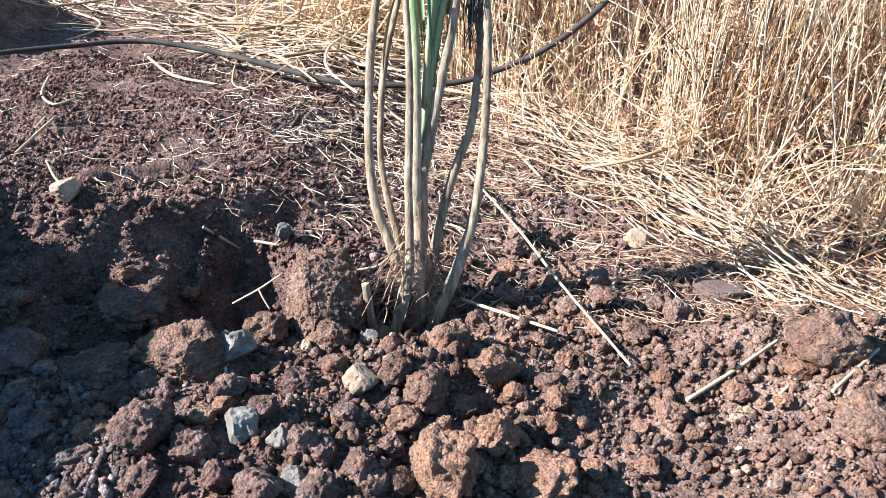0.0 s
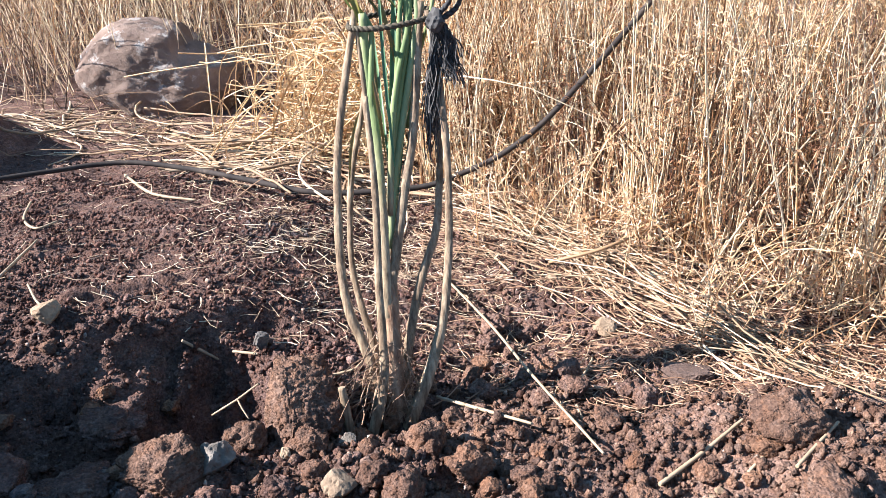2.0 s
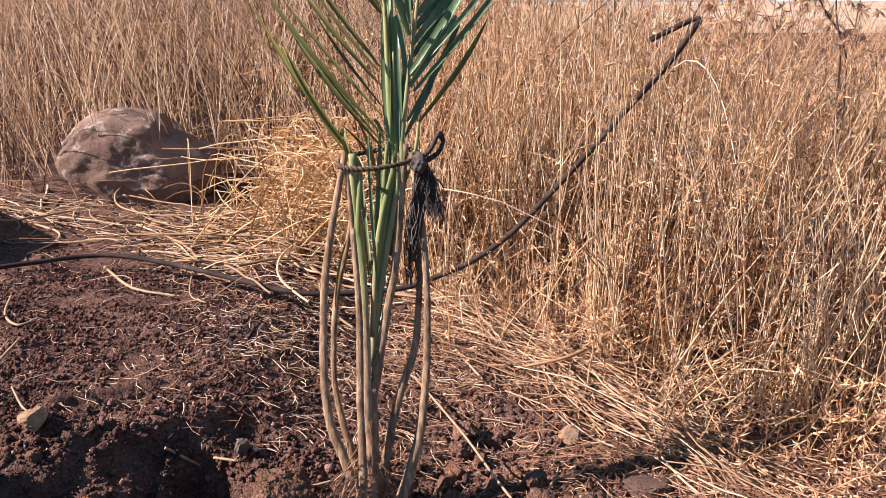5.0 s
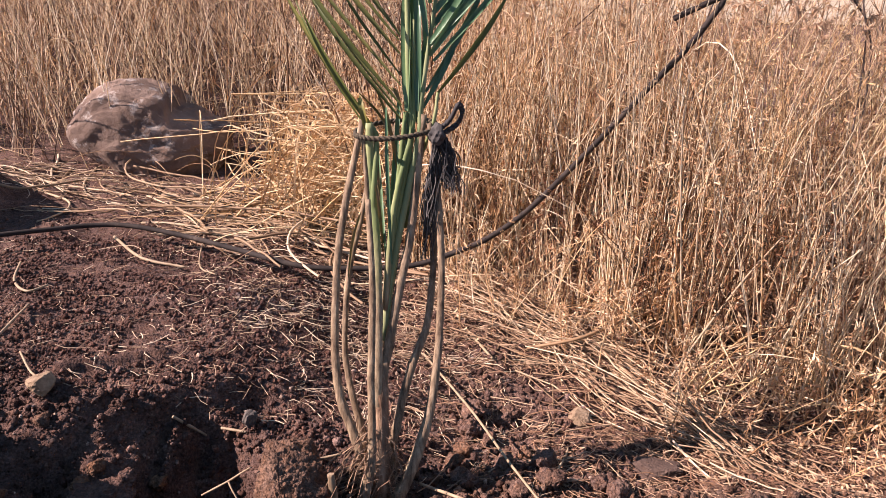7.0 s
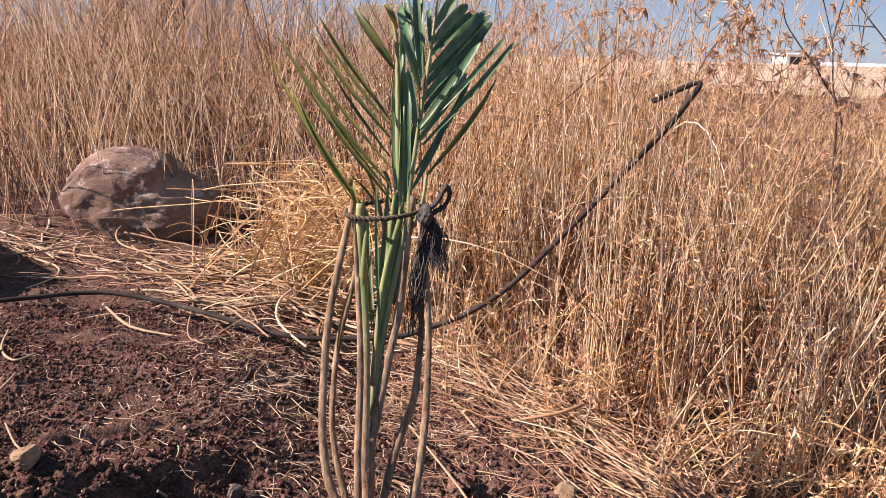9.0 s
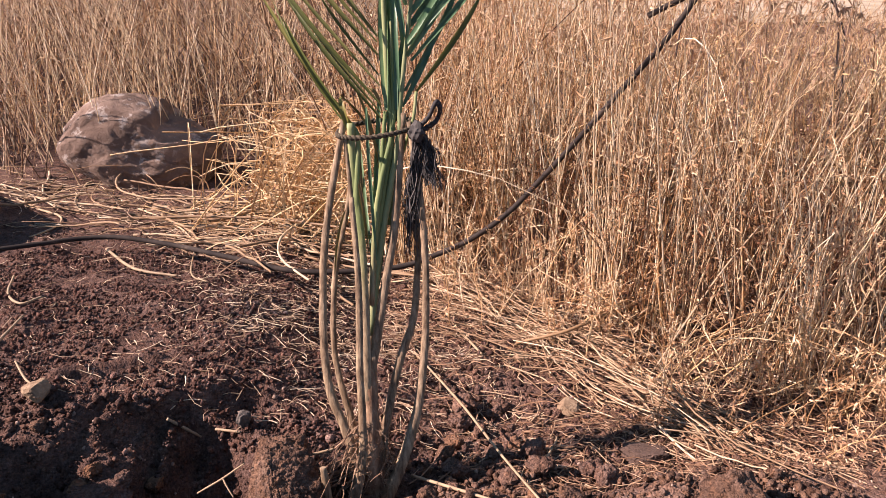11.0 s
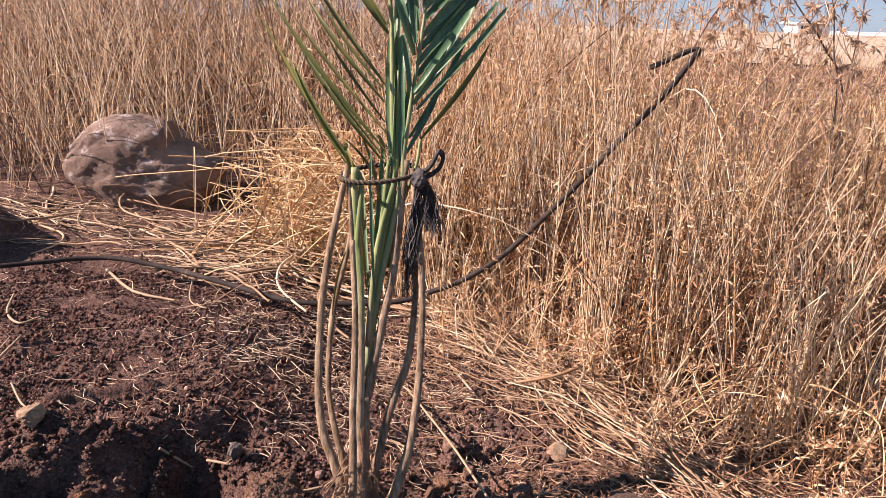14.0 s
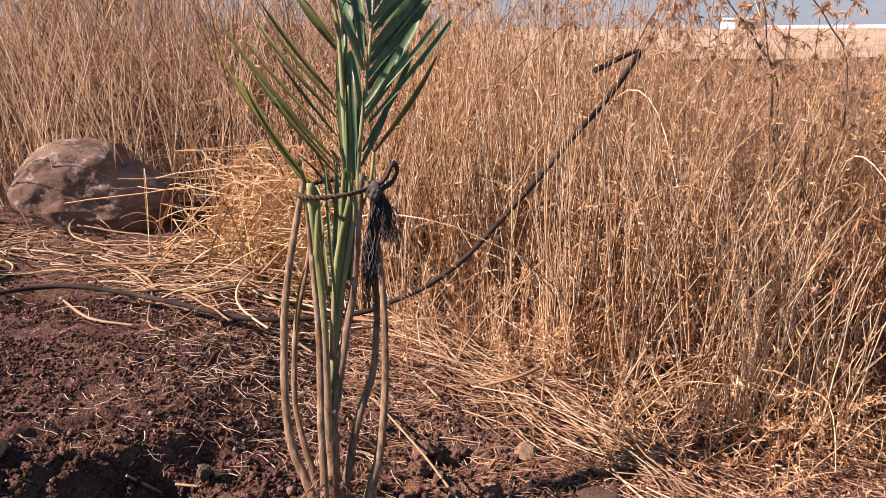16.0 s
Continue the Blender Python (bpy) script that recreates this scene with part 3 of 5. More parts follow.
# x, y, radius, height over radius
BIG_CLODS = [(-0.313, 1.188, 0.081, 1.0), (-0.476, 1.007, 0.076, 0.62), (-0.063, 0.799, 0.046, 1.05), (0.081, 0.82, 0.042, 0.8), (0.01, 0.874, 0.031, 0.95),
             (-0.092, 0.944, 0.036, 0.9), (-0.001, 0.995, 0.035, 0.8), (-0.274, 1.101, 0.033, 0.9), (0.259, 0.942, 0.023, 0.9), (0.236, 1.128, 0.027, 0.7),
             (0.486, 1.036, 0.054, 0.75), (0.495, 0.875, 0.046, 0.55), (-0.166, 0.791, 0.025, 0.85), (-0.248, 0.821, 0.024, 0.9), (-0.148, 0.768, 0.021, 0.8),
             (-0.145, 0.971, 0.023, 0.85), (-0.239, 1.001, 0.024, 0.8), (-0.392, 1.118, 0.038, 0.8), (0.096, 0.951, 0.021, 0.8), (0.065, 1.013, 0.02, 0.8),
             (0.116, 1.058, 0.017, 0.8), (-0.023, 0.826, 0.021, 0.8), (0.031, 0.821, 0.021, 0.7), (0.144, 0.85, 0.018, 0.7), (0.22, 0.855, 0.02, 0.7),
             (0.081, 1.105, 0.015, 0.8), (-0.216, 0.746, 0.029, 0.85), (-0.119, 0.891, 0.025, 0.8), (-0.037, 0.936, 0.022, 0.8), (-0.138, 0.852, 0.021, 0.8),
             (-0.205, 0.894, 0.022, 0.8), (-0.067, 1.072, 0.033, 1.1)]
DARK_CLODS = [(-0.461, 0.82, 0.04, 0.95), (-0.404, 0.807, 0.03, 0.85), (-0.294, 0.74, 0.031, 0.8), (-0.288, 0.949, 0.026, 0.9), (-0.394, 0.926, 0.028, 0.85),
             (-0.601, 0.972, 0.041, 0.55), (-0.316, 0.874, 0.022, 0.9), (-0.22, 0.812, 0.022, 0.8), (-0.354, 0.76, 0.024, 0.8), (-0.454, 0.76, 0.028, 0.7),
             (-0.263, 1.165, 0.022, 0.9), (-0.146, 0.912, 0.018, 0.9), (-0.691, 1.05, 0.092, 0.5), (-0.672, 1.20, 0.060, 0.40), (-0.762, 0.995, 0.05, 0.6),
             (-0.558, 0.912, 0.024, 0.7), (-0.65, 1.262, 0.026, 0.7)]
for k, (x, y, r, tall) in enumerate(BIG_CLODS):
    settle(LARGE_MESHES[k] if k < 2 else DARK_MESHES[k % 4] if x < -0.13 and y < 0.96 else CLOD_MESHES[k % 6], "earth_clod", "large crumbly clod of reddish-brown earth on dug soil" if r > 0.045
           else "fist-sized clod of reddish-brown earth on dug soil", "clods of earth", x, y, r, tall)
for k, (x, y, r, tall) in enumerate(DARK_CLODS):
    settle(DARK_MESHES[k % 4], "earth_clod", "dark clod of earth at the edge of the pit", "clods of earth", x, y, r, tall)
for k in range(34):
    x, y = random.uniform(0.02, 0.36), random.uniform(1.2, 1.62)
    if x - 0.04 > 0.62 * (1.78 - y):
        continue
    settle(DARK_MESHES[k % 4], "earth_clod", "dark crumbly clod of earth beside the straw", "clods of earth", x, y, random.choice((0.014, 0.018, 0.022, 0.03)), 0.8)
GRAVEL_MESHES = [lump("earth_clod", M_GRAVEL, 170 + s, 4, 0.28, 0.14, 4, smooth=True, grains=0.12) for s in range(4)]
for k in range(44):
    x, y = random.uniform(-0.95, -0.46), random.uniform(0.66, 1.02)
    settle(GRAVEL_MESHES[k % 4], "earth_clod", "greyish dry clod of earth in the shaded heap", "clods of earth", x, y, random.choice((0.010, 0.013, 0.017, 0.022)), 0.75)
placed = [row[:3] for row in BIG_CLODS + DARK_CLODS]
tries = 0
while len(placed) < 260 and tries < 9000:
    tries += 1
    x, y = random.uniform(-0.95, 0.62), 0.66 + 0.75 * random.random() ** 1.3
    r = random.choice((0.007, 0.008, 0.010, 0.012, 0.014, 0.017, 0.021))
    if x > 0.15 and random.random() < 0.65:
        continue
    if any((x - a) ** 2 + (y - b) ** 2 < (0.75 * (r + c)) ** 2 for a, b, c in placed):
        continue
    # darker copies towards the pit, partly standing in for its shade
    dusky = x < -0.33 + random.uniform(-0.08, 0.08)
    r = min(r, 0.018) if dusky else r
    placed.append((x, y, r))
    settle((TINY_DARK if dusky else TINY_MESHES)[len(placed) % 4] if r < 0.0145 else SMALL_MESHES[len(placed) % 6], "earth_clod", "small dark clod of earth on dug soil" if dusky else "small clod of reddish-brown earth on dug soil", "clods of earth", x, y, r, 0.85)

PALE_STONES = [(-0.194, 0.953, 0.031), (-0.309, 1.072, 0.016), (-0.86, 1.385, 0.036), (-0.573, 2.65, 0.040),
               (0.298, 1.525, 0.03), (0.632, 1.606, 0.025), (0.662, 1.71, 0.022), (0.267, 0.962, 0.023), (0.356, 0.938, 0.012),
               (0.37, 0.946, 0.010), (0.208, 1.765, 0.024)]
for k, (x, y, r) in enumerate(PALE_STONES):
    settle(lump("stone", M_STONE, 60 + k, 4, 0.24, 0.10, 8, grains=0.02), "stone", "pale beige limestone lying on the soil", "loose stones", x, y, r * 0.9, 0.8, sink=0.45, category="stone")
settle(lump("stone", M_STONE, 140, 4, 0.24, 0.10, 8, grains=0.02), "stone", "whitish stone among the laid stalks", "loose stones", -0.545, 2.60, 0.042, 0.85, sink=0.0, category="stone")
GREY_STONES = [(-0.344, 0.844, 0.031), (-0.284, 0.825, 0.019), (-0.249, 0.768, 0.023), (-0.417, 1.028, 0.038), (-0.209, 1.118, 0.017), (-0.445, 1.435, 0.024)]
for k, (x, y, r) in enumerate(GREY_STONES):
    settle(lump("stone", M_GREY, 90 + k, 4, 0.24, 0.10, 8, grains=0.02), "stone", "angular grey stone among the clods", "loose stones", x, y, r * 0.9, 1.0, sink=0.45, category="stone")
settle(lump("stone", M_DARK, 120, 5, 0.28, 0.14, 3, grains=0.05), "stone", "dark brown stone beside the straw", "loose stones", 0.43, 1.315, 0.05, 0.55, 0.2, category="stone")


def crumbs(name, label, n, where, sizes, level, material, lift=0.35):
    """Loose crumbs strewn on the ground as one mass."""
    bases = []
    for s in range(5):
        bm = bmesh.new()
        for q in range(level):
            zz = 1 - 2 * (q + 0.5) / level
            ww, aa = math.sqrt(1 - zz * zz), 2.4 * q + random.uniform(-0.5, 0.5)
            bm.verts.new(Vector((ww * math.cos(aa), ww * math.sin(aa), zz)))
        bmesh.ops.convex_hull(bm, input=list(bm.verts))
        bmesh.ops.delete(bm, geom=[v for v in bm.verts if not v.link_faces], context="VERTS")
        bmesh.ops.triangulate(bm, faces=list(bm.faces))
        bm.verts.index_update()
        for v in bm.verts:
            v.co *= random.uniform(0.62, 1.25)
        bases.append((np.array([v.co for v in bm.verts]), np.array([[v.index for v in f.verts] for f in bm.faces])))
        bm.free()
    soup = Soup()
    x, y = where(n)
    z = height(x, y)
    r = RNG.choice(sizes, len(x)) * RNG.uniform(0.7, 1.3, len(x))
    for s, (bv, bf) in enumerate(bases):
        pick = np.arange(len(x)) % 5 == s
        m = pick.sum()
        ang = RNG.uniform(0, 6.28, m)
        sc = RNG.uniform(0.6, 1.3, (m, 3)) * r[pick][:, None]
        v = bv[None] * sc[:, None]
        c, sn = np.cos(ang)[:, None], np.sin(ang)[:, None]
        v = np.stack([v[..., 0] * c - v[..., 1] * sn, v[..., 0] * sn + v[..., 1] * c, v[..., 2]], -1)
        v += np.stack([x[pick], y[pick], z[pick] + r[pick] * lift], 1)[:, None]
        soup.add(v, bf[None] + (np.arange(m) * len(bv))[:, None, None])
    return tagged(new(name, soup.mesh(name, material, True)), label, "soil", kind="stuff")


def front_soil(n):
    return RNG.uniform(-1.0, -0.05, n), 0.6 + 0.85 * RNG.random(n) ** 1.2


def dry_front(n):
    return 0.75 - 1.1 * RNG.random(n) ** 1.15, 0.6 + 0.75 * RNG.random(n) ** 1.2


def gravel_heap(n):
    x, y = RNG.uniform(-1.05, -0.48, n), 0.6 + 0.48 * RNG.random(n)
    return x - 0.1 * RNG.random(n) * (y > 0.95), y


def mid_front(n):
    return 0.70 - 1.0 * RNG.random(n), 0.62 + 0.62 * RNG.random(n) ** 1.2


def everywhere_chips(n):
    return RNG.uniform(-1.4, 0.8, n), 0.65 + 1.5 * RNG.random(n) ** 1.5


def left_soil(n):
    return RNG.uniform(-2.1, -0.1, n), RNG.uniform(1.35, 2.85, n)


def spoil_top(n):
    x, y = RNG.uniform(-1.5, -0.05, n), RNG.uniform(1.38, 2.5, n)
    along, across = spade(x, y)
    keep = (vnoise(x * 5, y * 5, 41) > -0.35) & ((np.abs(across) > 0.03) | (np.abs(along) > 0.15))
    return x[keep], y[keep]


def ash_patch(n):
    return RNG.normal(-0.53, 0.05, n), RNG.normal(1.94, 0.09, n)


def right_soil(n):
    return RNG.uniform(-0.05, 0.9, n), RNG.uniform(1.2, 2.1, n)


crumbs("soil_crumbs", "coarse crumbs of reddish-brown earth", 5200, front_soil, [0.0025, 0.003, 0.003, 0.004, 0.005, 0.006, 0.008, 0.010], 11, M_CRUMB)
crumbs("soil_crumbs", "fine crumbs of reddish-brown earth", 9500, front_soil, [0.0016, 0.0022, 0.003, 0.004], 8, M_CRUMB)
crumbs("soil_crumbs", "small dry crumbs of earth among the clods", 5200, mid_front, [0.002, 0.0025, 0.003, 0.004, 0.005, 0.006, 0.008, 0.010], 13, M_DRYCRUMB, lift=0.5)
crumbs("soil_crumbs", "scattered pale chips of stone and dry earth", 1700, everywhere_chips, [0.0015, 0.002, 0.0025, 0.003, 0.005], 10, M_CHIP, lift=0.6)
crumbs("gravel", "loose grey-brown gravel beside the pit", 5000, gravel_heap, [0.002, 0.0025, 0.003, 0.004, 0.006, 0.009], 10, M_GRAVEL)
crumbs("soil_crumbs", "dry pale-brown crumbs of earth", 20000, dry_front, [0.0011, 0.0013, 0.0016, 0.0018, 0.002, 0.0025, 0.003, 0.0045], 7, M_DRYCRUMB)
crumbs("soil_crumbs", "fine crumbs of dark earth on the spoil", 8000, left_soil, [0.0016, 0.002, 0.0025, 0.003, 0.004, 0.0065], 8, M_CRUMB)
crumbs("soil_crumbs", "dry rounded crumbs of earth on the spoil", 13000, spoil_top, [0.0022, 0.003, 0.0035, 0.004, 0.005, 0.0065], 9, M_REDCRUMB, lift=0.45)
crumbs("gravel", "patch of grey ash and gravel on the spoil", 900, ash_patch, [0.0022, 0.003, 0.004, 0.006], 10, M_GRAVEL)
crumbs("soil_crumbs", "crumbs of earth under straw", 8000, right_soil, [0.0016, 0.002, 0.003, 0.005, 0.009], 9, M_CRUMB)

# ---- the boulder ----
bl = lump("boulder", M_BOULDER, 14, 6, 0.05, 0.025, 0, smooth=True, grains=0.006)
for v in bl.vertices:
    q = v.co.copy()
    x, y, z = q
    # a low dome, its upper slab broken off short at one end, the underside cut back at the other
    top = 0.235 + 0.03 * float(step(0.9, -0.2, x)) - 0.07 * float(step(0.42, 0.50, x + 0.10 * z)) * float(step(0.25, 0.45, z))
    p = Vector((x * 0.365, y * (0.25 if y < 0 else 0.3), z * (top if z > 0 else 0.24)))
    p.x += 0.22 * float(step(0.05, -0.9, z)) * float(step(0.1, -1.0, x))
    if p.y < -0.15:
        p.y = -0.15 + 0.45 * (p.y + 0.15)
    crack = abs(z * 1.0 + x * 0.42 - 0.18 + 0.12 * noise.noise(q * 3))
    p -= q.normalized() * 0.012 * max(0.0, 1 - crack / 0.035) * float(step(-0.4, 0.3, x))
    flake = noise.noise(q * 3.1 + Vector((4, 1, 7)))
    p += q.normalized() * (0.012 * noise.noise(q * 2.4) + 0.006 * float(step(0.08, 0.20, flake)) + 0.004 * noise.noise(q * 9) + 0.004 * noise.noise(q * 23))
    v.co = p
boulder = tagged(new("boulder", bl), "weathered grey-brown boulder with pale lichen in dry grass", "boulder")
boulder.matrix_world = Matrix.Translation((-1.407, 3.46, 0.209)) @ Euler((0.0, 0.02, 0.0)).to_matrix().to_4x4()

# ---- the pipe ----
pipe_way = [(-2.6, 1.8, rested(-2.6, 1.8) + 0.01), (-2.1, 2.05, rested(-2.1, 2.05) + 0.012), (-1.70, 2.22, 0.12), (-1.50, 2.33, 0.122)]
pipe_way += [(-1.35, 2.40, 0.122), (-1.25, 2.445, 0.122), (-1.115, 2.455, 0.122), (-0.905, 2.375, 0.12), (-0.688, 2.258, 0.118), (-0.485, 2.145, 0.116), (-0.345, 2.12, 0.116),
             (-0.14, 2.12, 0.128), (-0.03, 2.12, 0.162), (0.086, 2.12, 0.214), (0.2, 2.12, 0.298), (0.309, 2.12, 0.415),
             (0.416, 2.12, 0.538), (0.518, 2.12, 0.662), (0.622, 2.12, 0.785), (0.698, 2.12, 0.90)]
pipe = empty("irrigation_pipe", pipe_way[0])
tagged(pipe, "black plastic irrigation pipe lying across soil, end raised", "pipe")


def part_at(name, me, parent, label=""):
    """A part whose mesh is in world places, under a parent that may stand anywhere."""
    ob = part(name, me, parent, label)
    ob.matrix_parent_inverse = Matrix.Translation(parent.location).inverted()
    return ob


part_at("pipe_run", rod("pipe_run", pipe_way, 0.0084, M_PIPE, 12, 10), pipe)
part_at("folded_end", rod("folded_end", [(0.694, 2.12, 0.893), (0.700, 2.126, 0.906), (0.690, 2.133, 0.905), (0.66, 2.135, 0.893), (0.575, 2.135, 0.852)],
                          [0.0084, 0.006, 0.006, 0.008, 0.008], M_PIPE, 10, 6), pipe)

# ---- the palm ----
palm = empty("date_palm", (-0.13, 1.22, 0.0))
tagged(palm, "young date palm with tied pruned fronds planted in dug soil", "palm")


def stalk(points, radii, material=M_PETIOLE, flat=0.6, label="dry cut leaf stalk"):
    return part_at("leaf_stalk", rod("leaf_stalk", points, [0.79 * q + 0.0022 * (0.2 - min(0.2, max(0, p[2]))) / 0.2 for q, p in zip(radii, points)], material, 10, 8, flat, rough=0.04, ribs=0.16), palm, label)


stalk([(-0.178, 1.405, 0.705), (-0.204, 1.377, 0.582), (-0.220, 1.352, 0.487), (-0.2265, 1.326, 0.39), (-0.227, 1.296, 0.28),
       (-0.216, 1.272, 0.194), (-0.189, 1.253, 0.124), (-0.172, 1.24, 0.06), (-0.165, 1.24, -0.02)],
      [0.008, 0.0095, 0.010, 0.010, 0.011, 0.012, 0.0125, 0.010, 0.008])
stalk([(-0.160, 1.452, 0.66), (-0.184, 1.41, 0.52), (-0.206, 1.384, 0.425), (-0.214, 1.358, 0.335), (-0.214, 1.338, 0.25),
       (-0.199, 1.316, 0.171), (-0.182, 1.30, 0.11), (-0.17, 1.28, 0.0)], [0.006, 0.007, 0.008, 0.008, 0.008, 0.009, 0.010, 0.008])
stalk([(-0.165, 1.345, 0.57), (-0.157, 1.315, 0.464), (-0.154, 1.291, 0.376), (-0.155, 1.259, 0.256), (-0.152, 1.23, 0.149),
       (-0.153, 1.214, 0.089), (-0.167, 1.195, 0.017), (-0.19, 1.18, -0.045)], [0.007, 0.008, 0.009, 0.0095, 0.010, 0.011, 0.0125, 0.013])
stalk([(-0.166, 1.40, 0.70), (-0.163, 1.385, 0.60), (-0.152, 1.355, 0.50), (-0.146, 1.32, 0.40), (-0.144, 1.29, 0.28), (-0.145, 1.26, 0.16), (-0.145, 1.24, 0.0)],
      [0.010, 0.011, 0.0115, 0.011, 0.012, 0.013, 0.013], M_GREENSTALK, label="fading green leaf stalk")
stalk([(-0.067, 1.413, 0.715), (-0.079, 1.375, 0.575), (-0.088, 1.353, 0.491), (-0.104, 1.331, 0.411), (-0.125, 1.299, 0.291),
       (-0.136, 1.28, 0.22), (-0.142, 1.26, 0.0)], [0.010, 0.0105, 0.011, 0.0115, 0.0125, 0.013, 0.014])
stalk([(-0.056, 1.408, 0.70), (-0.039, 1.378, 0.587), (-0.030, 1.353, 0.492), (-0.0275, 1.333, 0.41), (-0.030, 1.30, 0.30), (-0.044, 1.267, 0.175),
       (-0.073, 1.24, 0.074), (-0.099, 1.223, 0.011), (-0.125, 1.21, -0.05)], [0.008, 0.0085, 0.009, 0.009, 0.010, 0.012, 0.0135, 0.014, 0.013])
stalk([(-0.042, 1.40, 0.55), (-0.043, 1.38, 0.444), (-0.053, 1.347, 0.323), (-0.079, 1.326, 0.246), (-0.103, 1.302, 0.155),
       (-0.120, 1.274, 0.06), (-0.135, 1.255, -0.04)], [0.006, 0.008, 0.010, 0.011, 0.011, 0.010, 0.010])
stalk([(-0.222, 1.165, 0.10), (-0.218, 1.165, 0.05), (-0.214, 1.165, -0.02)], [0.007, 0.009, 0.009], label="short broken dry stub")

# the fibrous base
fib = Soup()
k = 130
t_ = np.linspace(0, 1, 6)[None, :, None]
a0 = RNG.uniform(0, 6.28, k)
z0, z1 = RNG.uniform(-0.03, 0.10, k), RNG.uniform(0.0, 0.17, k)
rad_ = RNG.uniform(0.012, 0.046, k)
tw = RNG.normal(0, 1.4, k)[:, None] * t_[..., 0]
hz = z0[:, None] + (z1 - z0)[:, None] * t_[..., 0]
rr = rad_[:, None] * (1.25 - 1.6 * np.clip(hz, 0, 0.35))
sp = np.stack([-0.142 + rr * np.cos(a0[:, None] + tw), 1.245 + 0.27 * hz * 0.6 + rr * np.sin(a0[:, None] + tw), hz], -1)
sp += RNG.normal(0, 0.006, sp.shape)
fib.tubes(sp, np.full((k, 6), 0.0009))
k = 34
away = RNG.uniform(0.05, 0.14, k)[:, None]
turn_ = RNG.normal(3.3, 0.7, k)[:, None]
sp = np.stack([-0.16 + away * np.cos(turn_) * t_[..., 0], 1.215 + 0.7 * away * np.sin(turn_) * t_[..., 0],
               RNG.uniform(0.03, 0.15, k)[:, None] * (1 - t_[..., 0] ** 1.5) + RNG.uniform(0.0, 0.05, k)[:, None]], -1) + RNG.normal(0, 0.004, (k, 6, 3))
fib.tubes(sp, np.full((k, 6), 0.0011))
part_at("fibre", fib.mesh("fibre", M_FIBRE), palm, "shaggy brown fibres")
part_at("stem_base", rod("stem_base", [(-0.14, 1.24, -0.06), (-0.142, 1.245, 0.05), (-0.14, 1.27, 0.17), (-0.135, 1.30, 0.27)],
                         [0.026, 0.024, 0.016, 0.009], M_FIBRE, 14, 8, rough=0.1), palm, "fibrous brown stem base")


def leaflet(base, tip, width, parent, material, depth=0.0, bow=0.0, blunt=True):
    """A stiff folded blade from base to tip, V-shaped in section; a cut one ends blunt."""
    b, t = np.array(base, float), np.array(tip, float)
    b[1] += depth * 0.4
    t[1] += depth
    s = np.linspace(0, 1, 9)[:, None]
    axis = b + (t - b) * s + np.array([0.016 * np.sign(t[0] - b[0]) * min(1, abs(t[0] - b[0]) * 7), -0.02 * bow, 0.010]) * np.sin(np.pi * s) + np.array([0, 0.03, -0.02]) * abs(bow) * s ** 2
    d = (t - b) / np.linalg.norm(t - b)
    side = np.cross(d, np.array([RNG.normal(0, 0.35), -1, RNG.normal(0, 0.2)]))
    side /= np.linalg.norm(side)
    up = np.cross(side, d)
    prof = np.sin(np.pi * np.clip(0.10 + s * (0.76 if blunt else 0.88), 0, 1)) ** 0.8
    wv = width * 0.5 * prof
    left, right = axis - side * wv + up * wv * 0.7, axis + side * wv + up * wv * 0.7
    if blunt:
        left[-1] -= d * width * RNG.uniform(0.2, 1.1)
        right[-1] += d * width * RNG.uniform(-0.3, 0.3)
    v = np.vstack([left, axis, right, axis - up * 0.0006])
    f = []
    for j in range(8):
        f += [(j, 9 + j, 10 + j, j + 1), (9 + j, 18 + j, 19 + j, 10 + j)]
    return part_at("leaflet", mesh_of("leaflet", v, np.array(f), material, True), parent)


def frond(line, radii, label, leaves, material, mat_rachis=M_GREENSTALK, jitter=0.06, blunt=True):
    """A frond: its rachis is the part, the blades are its pieces."""
    rachis = part_at("frond", rod("frond", line, radii, mat_rachis, 8, 6, 0.7, rough=0.03), palm, label)
    for b, t, w in leaves:
        leaflet(b, t, w, rachis, material, RNG.uniform(-jitter, jitter), RNG.normal(0, 0.5), blunt)
    return rachis


